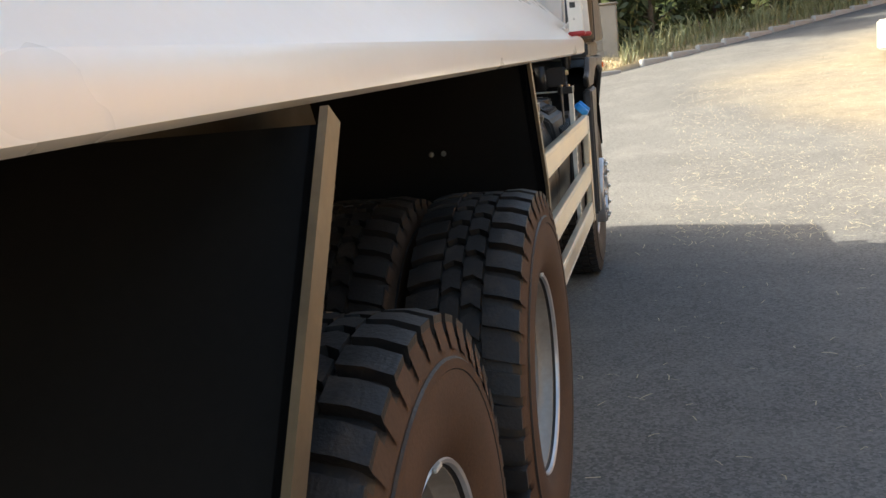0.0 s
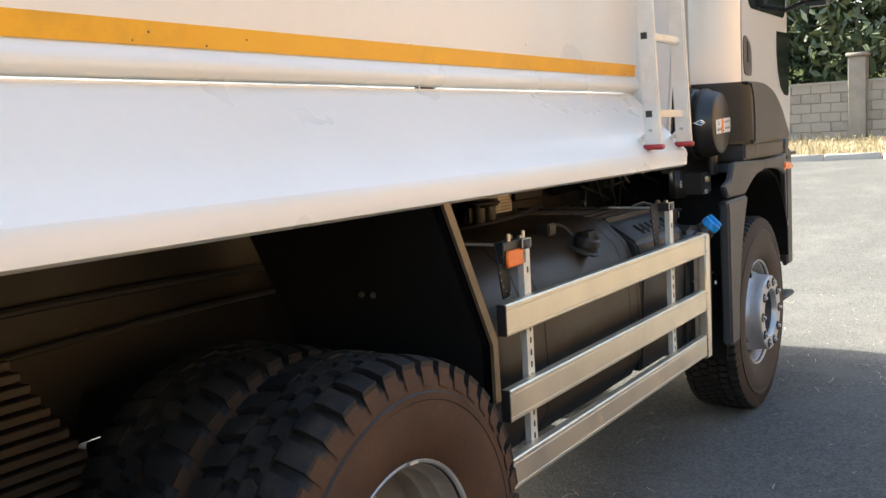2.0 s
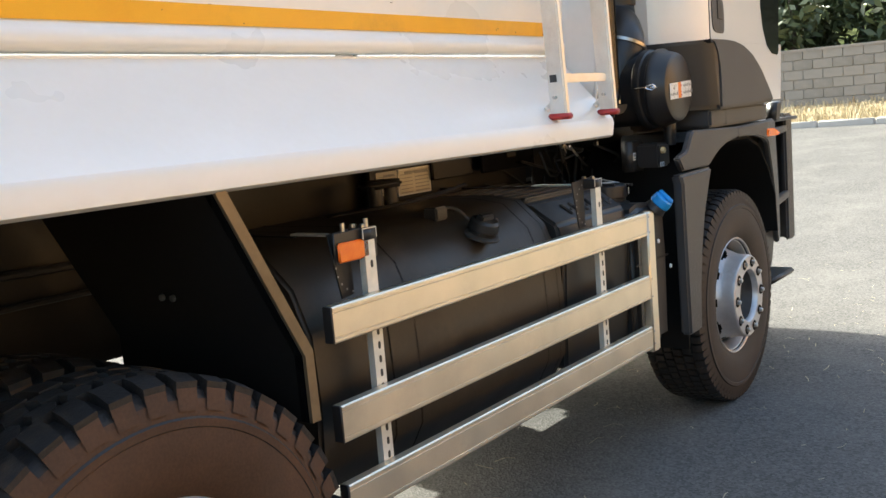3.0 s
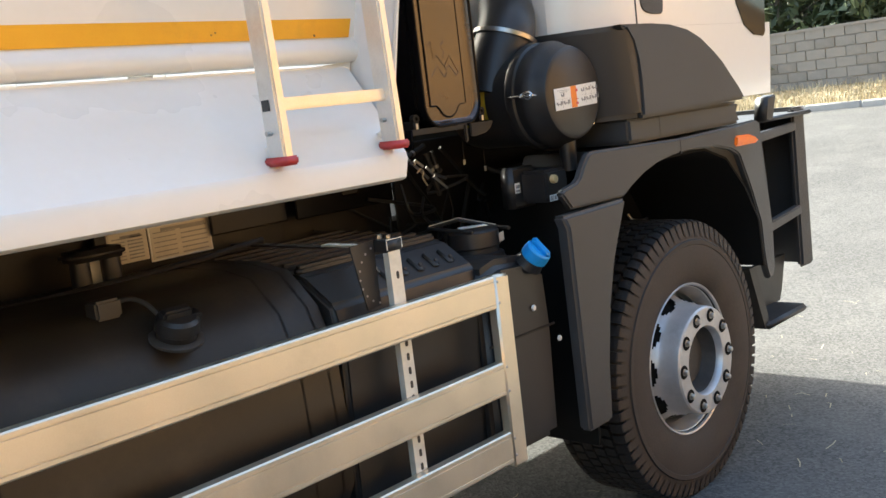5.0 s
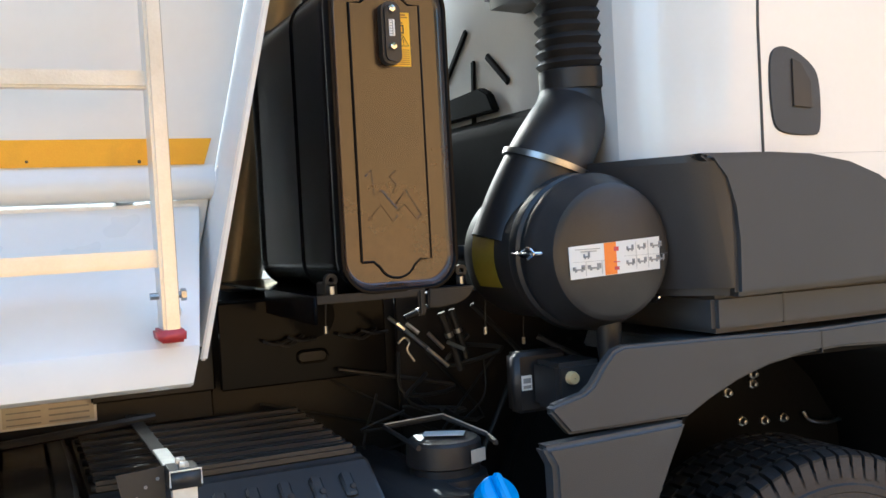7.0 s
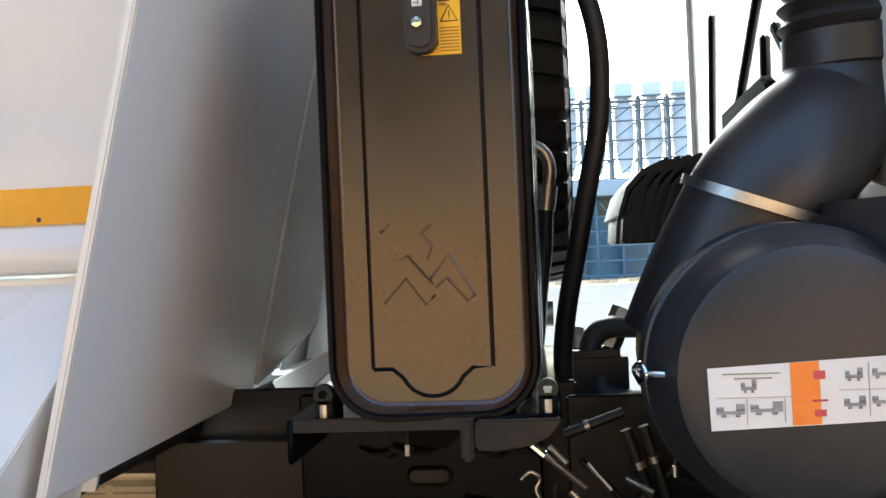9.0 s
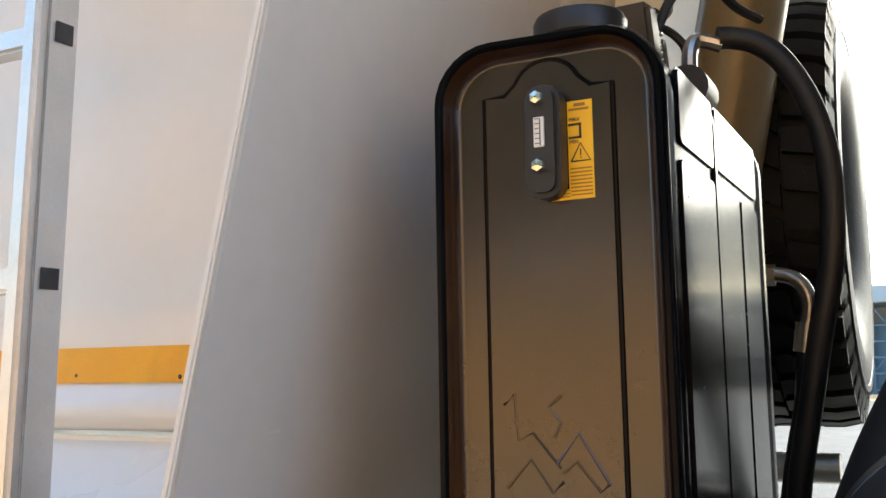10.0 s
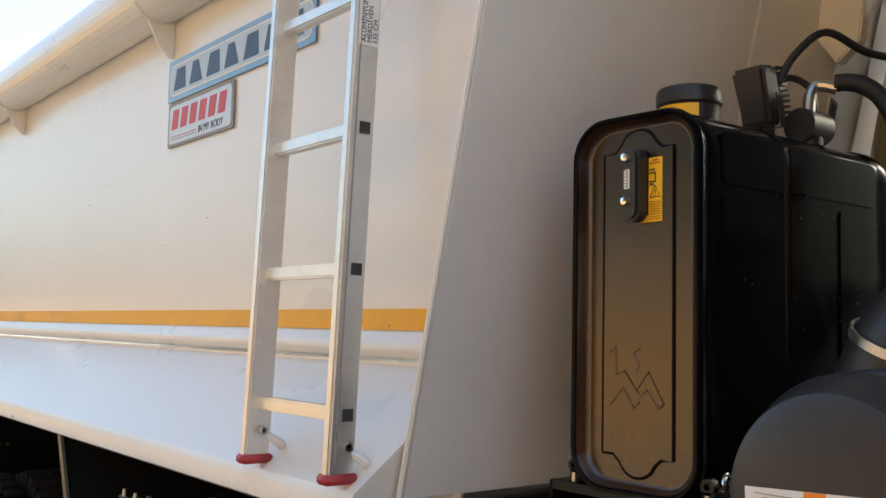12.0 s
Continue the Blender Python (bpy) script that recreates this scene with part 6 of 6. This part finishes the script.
step = part("cab_step", box(0.885, 1.285, 0.18, 0.37, 0.395, 0.430, 0.010), PLASTIC_BLACK, truck, "black cab step with raised studs")
part("step_riser", prism([(1.02, 0.425), (1.33, 0.425), (1.36, 0.47), (1.42, 0.64), (1.05, 0.64), (1.00, 0.50)], 0.335, 0.36), PLASTIC_BLACK, step)
part("step_side", prism([(0.875, 0.40), (0.905, 0.40), (0.91, 0.46), (0.82, 0.70), (0.76, 0.70)], 0.20, 0.38), PLASTIC_BLACK, step)

# ---- side guard ----
def guard_bar(x0, x1, z0, z1, name="rail"):
    """An aluminium plank with rolled edges and two fine grooves."""
    h = z1 - z0
    line = [(0.028, z0), (0.003, z0), (0.0, z0 + 0.004), (0.0, z0 + 0.012), (0.0025, z0 + 0.0135), (0.0025, z0 + 0.0155), (0.0, z0 + 0.017), (0.0, z1 - 0.017), (0.0025, z1 - 0.0155), (0.0025, z1 - 0.0135), (0.0, z1 - 0.012), (0.0, z1 - 0.004), (0.003, z1), (0.028, z1)]
    return strip(line, -0.003, x0, x1, "x")


guard = part("side_guard", guard_bar(-2.948, -1.157, 0.980, 1.072), GUARD, truck, "pale aluminium side guard of three rails")
for z0, z1 in ((0.730, 0.825), (0.530, 0.622)):
    part("rail", guard_bar(-2.948, -1.157, z0, z1), GUARD, guard)
for z0, z1 in ((0.980, 1.072), (0.730, 0.825), (0.530, 0.622)):
    part("rail_end", box(-2.953, -2.947, 0.001, 0.030, z0 + 0.001, z1 - 0.001, 0.001), PLASTIC_BLACK, guard)
part("end_post", rounded(prism([(-1.157, 0.515), (-1.094, 0.515), (-1.094, 1.070), (-1.157, 1.075)], -0.003, 0.034), 0.006), GUARD, guard)
for z in (0.55, 0.60, 0.74, 0.81, 0.995, 1.055):
    part("rivet", turned(lathe([(0.0005, -0.0025), (0.003, -0.002), (0.0045, 0.0)], 10), Matrix.Translation((-1.146, -0.003, z))), STEEL, guard)
for x in (-1.510, -2.778):
    post = part("upright", strip([(x, 0.050), (x, 0.030), (x + 0.041, 0.030), (x + 0.041, 0.050)], 0.003, 0.53, 1.235, "z"), GALVANISED, guard, "galvanised slotted upright")
    for k in range(17):
        z = 0.55 + k * 0.037 if k < 14 else 1.135
        if k > 14:
            continue
        # Flat dark patches: the shade inside each slot is painted on.
        part("slot", prism(round_outline(x + 0.0185, x + 0.0275, z, z + 0.020, 0.0044, 3), 0.0290, 0.0302), INK, post)
    part("top_clamp", box(x - 0.004, x + 0.050, 0.028, 0.10, 1.205, 1.238, 0.003), PLASTIC_BLACK, post)
    for y in (0.052, 0.086):
        part("clamp_bolt", turned(lathe([(0.001, -0.011), (0.008, -0.010), (0.0095, -0.006), (0.0095, 0.0)], 6), Matrix.Translation((x + 0.024, y, 1.238)) @ Matrix.Rotation(radians(-90), 4, "X")), STEEL, post)
    part("clamp_rim", tube([(x - 0.003, 0.029, 1.212), (x - 0.003, 0.029, 1.238), (x + 0.049, 0.029, 1.238), (x + 0.049, 0.029, 1.212)], 0.0018, 6, 1, soft=False), GALVANISED, post)
    part("clamp_plate", prism([(x - 0.085, 1.235), (x - 0.005, 1.240), (x - 0.005, 1.07), (x - 0.05, 1.065)], 0.075, 0.080), PLASTIC_BLACK, post)
    for k in range(11):
        a = radians(75 + k * 18)
        part("dial_hole", turned(lathe([(0.0005, -0.001), (0.0032, -0.001), (0.0032, 0.0)], 8), Matrix.Translation((x + 0.01 + 0.075 * math.cos(a), 0.0748, 1.150 + 0.075 * math.sin(a)))), PRINT_GREY, post)
    part("arm", rounded(prism([(0.05, 1.214), (0.30, 1.217), (0.30, 1.223), (0.05, 1.220)], x + 0.006, x + 0.034, "x"), 0.001), GALVANISED, post)
    # Same galvanised arm further in, coloured black for the shade under the body.
    part("arm_root", rounded(prism([(0.29, 1.211), (0.80, 1.216), (0.80, 1.222), (0.29, 1.2165)], x + 0.006, x + 0.034, "x"), 0.001), BLACK, post)
holder = part("reflector_bracket", box(-2.878, -2.715, 0.040, 0.046, 1.160, 1.240, 0.002), PLASTIC_BLACK, guard, "black bracket with an orange reflector")
part("reflector", box(-2.872, -2.758, 0.030, 0.040, 1.164, 1.214, 0.004), ORANGE, holder, "orange reflector")
for x in (-2.84, -2.75):
    part("bracket_bolt", rod((x, 0.043, 1.24), (x, 0.043, 1.262), 0.006, 8), STEEL, holder)

# ---- tanks and boxes along the frame ----
profile = [(0.70, 0.52), (0.24, 0.52), (0.16, 0.55), (0.115, 0.63), (0.105, 0.80), (0.115, 0.98), (0.165, 1.10), (0.26, 1.185), (0.38, 1.205), (0.70, 1.205)]
fuel = part("fuel_tank", rounded(prism(profile, -2.92, -1.642, "x"), 0.010, 3, 60), FUEL_BLACK, truck, "black fuel tank with pressed grooves", smooth=60, flat=True)
for x in (-2.62, -2.50, -1.77, -1.685):
    part("tank_groove", strip(profile[1:], -0.0025, x - 0.004, x + 0.004, "x"), SHEET_BLACK, fuel)
cap_at = Matrix.Translation((-2.052, 0.168, 1.108)) @ Matrix.Rotation(radians(112), 4, "X")
tank_cap = part("fuel_cap", turned(lathe([(0.002, 0.066), (0.040, 0.064), (0.048, 0.056), (0.050, 0.030), (0.044, 0.026), (0.044, 0.0)], 28), cap_at), PLASTIC_BLACK, fuel, "black fuel cap with a folding grip")
part("cap_grip", turned(rounded(box(-0.042, 0.030, 0.060, 0.084, -0.014, 0.014, 0), 0.006), cap_at), PLASTIC_BLACK, tank_cap)
part("cap_hinge", turned(box(0.026, 0.054, 0.040, 0.066, -0.018, 0.018, 0.004), cap_at), PLASTIC_BLACK, tank_cap)
part("filler_ring", turned(lathe([(0.046, 0.0), (0.060, 0.003), (0.061, 0.010), (0.050, 0.015), (0.046, 0.015)], 28), cap_at), HUB_GREY, fuel)
sender = part("tank_sender", rounded(box(-2.192, -2.130, 0.235, 0.290, 1.178, 1.222, 0), 0.006), PLASTIC_BLACK, fuel)
part("sender_cable", tube([(-2.131, 0.262, 1.208), (-2.105, 0.245, 1.212), (-2.080, 0.225, 1.196), (-2.062, 0.205, 1.165)], 0.006, 8, 5), HOSE, sender)
pump = part("fuel_filter", rod((-2.030, 0.62, 1.17), (-2.030, 0.62, 1.28), 0.026, 14), PLASTIC_BLACK, truck)
part("pot", rod((-1.945, 0.62, 1.17), (-1.945, 0.62, 1.28), 0.026, 14), PLASTIC_BLACK, pump)
part("pot_head", box(-2.06, -1.915, 0.58, 0.68, 1.27, 1.30, 0.01), PLASTIC_BLACK, pump)
part("pot_gap_plate", box(-2.012, -1.964, 0.640, 0.644, 1.19, 1.265, 0.002), LABEL_GREY, pump)
part("air_line", tube([(-2.3, 0.60, 1.20), (-2.0, 0.58, 1.205), (-1.7, 0.60, 1.215), (-1.45, 0.64, 1.225)], 0.010, 8, 6), HOSE, truck)
battery = part("battery_box", rounded(prism([(0.72, 0.56), (0.12, 0.56), (0.10, 0.98), (0.125, 1.09), (0.24, 1.165), (0.72, 1.185)], -1.638, -1.088, "x"), 0.012, 3), PLASTIC_BLACK, truck, "black ribbed battery box")
for i in range(7):
    y = 0.255 + 0.066 * i
    part("lid_rib", box(-1.62, -1.105, y, y + 0.034, 1.160 + 0.0022 * i, 1.186 + 0.0022 * i, 0.008, 2), PLASTIC_BLACK, battery)
for i in range(2, 8):
    x = -1.60 + 0.062 * i
    part("box_tooth", rounded(prism([(0.206, 1.137), (0.158, 1.104), (0.150, 1.108), (0.150, 1.117), (0.198, 1.150)], x, x + 0.024, "x"), 0.004), PLASTIC_BLACK, battery)
    part("box_tooth", rounded(prism([(0.108, 0.995), (0.094, 1.000), (0.094, 1.030), (0.116, 1.052)], x + 0.01, x + 0.040, "x"), 0.005), PLASTIC_BLACK, battery)
    part("box_bolt", turned(lathe([(0.0005, -0.005), (0.006, -0.004), (0.007, 0.0)], 8), Matrix.Translation((x + 0.017, 0.163, 1.126)) @ Matrix.Rotation(radians(-35), 4, "X")), SPRING, battery)
additive = part("additive_tank", rounded(prism([(-1.130, 0.50), (-0.830, 0.50), (-0.815, 0.86), (-0.825, 1.03), (-0.90, 1.085), (-1.04, 1.095), (-1.130, 1.07)], 0.070, 0.66), 0.03, 3), PLASTIC_BLACK, truck, "black fluid tank with a blue cap")
part("tank_crease", box(-1.13, -0.818, 0.066, 0.072, 0.850, 0.858, 0.002), BLACK, additive)
cap_m = Matrix.Translation((-0.897, 0.072, 1.066)) @ Matrix.Rotation(radians(-46), 4, "X") @ Matrix.Rotation(radians(8), 4, "Z")
part("cap_neck", turned(lathe([(0.036, -0.030), (0.040, -0.004), (0.046, 0.016)], 28), cap_m), PLASTIC_BLACK, additive)
blue = part("blue_cap", turned(lathe([(0.002, -0.050), (0.036, -0.049), (0.041, -0.044), (0.043, -0.030), (0.043, -0.014), (0.039, -0.010)], 36), cap_m), BLUE_CAP, additive, "bright blue screw cap")
part("cap_grip", turned(rounded(box(-0.010, 0.010, -0.064, -0.046, -0.037, 0.037, 0), 0.005, 3), cap_m), BLUE_CAP, blue)
pot = part("filter_pot", turned(lathe([(0.002, 0.075), (0.074, 0.073), (0.082, 0.066), (0.084, 0.02), (0.078, 0.015), (0.078, 0.0), (0.092, -0.004), (0.095, -0.02), (0.09, -0.10)], 32), Matrix.Translation((-0.890, 0.300, 1.088)) @ Matrix.Rotation(radians(90), 4, "X")), PLASTIC_BLACK, truck, "round black filter pot with a pale tag")
part("pot_tag", turned(box(-0.022, 0.022, -0.002, 0.0, -0.014, 0.014, 0), Matrix.Translation((-0.846, 0.222, 1.130)) @ Matrix.Rotation(radians(22), 4, "Z")), LABEL_GREY, pot)
part("pot_frame", tube([(-0.985, 0.215, 1.166), (-0.990, 0.395, 1.180), (-0.845, 0.400, 1.184), (-0.785, 0.290, 1.152), (-0.800, 0.225, 1.150)], 0.0060, 8, 1, soft=False), PLASTIC_BLACK, pot)
part("frame_edge", tube([(-0.990, 0.393, 1.187), (-0.845, 0.398, 1.191), (-0.787, 0.290, 1.159)], 0.0016, 6, 1, soft=False), LABEL_GREY, pot)
part("pot_lid_sheet", turned(box(-0.045, 0.045, -0.022, 0.022, 0.0, 0.0015, 0), Matrix.Translation((-0.888, 0.300, 1.168)) @ Matrix.Rotation(radians(-32), 4, "Z")), LABEL, pot)
part("neck_shoulder", turned(lathe([(0.085, 0.0), (0.10, -0.02), (0.115, -0.09)], 32), Matrix.Translation((-0.890, 0.300, 1.083)) @ Matrix.Rotation(radians(90), 4, "X")), PLASTIC_BLACK, pot)
for x, z in ((-0.917, 0.924), (-0.806, 0.802)):
    part("white_stud", turned(lathe([(0.001, -0.006), (0.008, -0.005), (0.010, 0.0)], 8), Matrix.Translation((x, 0.066, z))), LABEL, additive)

# maker's plates on the subframe, lettering as bars
for x0, x1, z0, z1, material, marks in ((-1.896, -1.774, 1.230, 1.318, LABEL_GREY, 7), (-1.770, -1.566, 1.218, 1.320, LABEL, 6)):
    plate = part("maker_plate", box(x0, x1, 0.724, 0.728, z0, z1, 0.001), material, truck, "pale maker's plate riveted to the frame")
    part("plate_field", bars([(x0 + 0.006, x1 - 0.006, z0 + 0.006, z1 - 0.006)], 0.7226), LABEL_GREY, plate)
    step_z = (z1 - z0 - 0.02) / marks
    rows = []
    for i in range(marks):
        z = z0 + 0.010 + i * step_z
        rows += [(x0 + 0.014, x0 + (x1 - x0) * 0.42, z, z + 0.003), (x0 + (x1 - x0) * 0.5, x1 - 0.016, z, z + 0.004)]
    rows += [(x0 + 0.04, x1 - 0.02, z1 - 0.020, z1 - 0.011)]
    tagged(part("plate_print", bars(rows, 0.7212), PRINT_GREY, plate), kind="stuff")
part("plate_backing", box(-1.93, -1.30, 0.728, 0.77, 1.19, 1.345, 0.004), BLACK, truck)
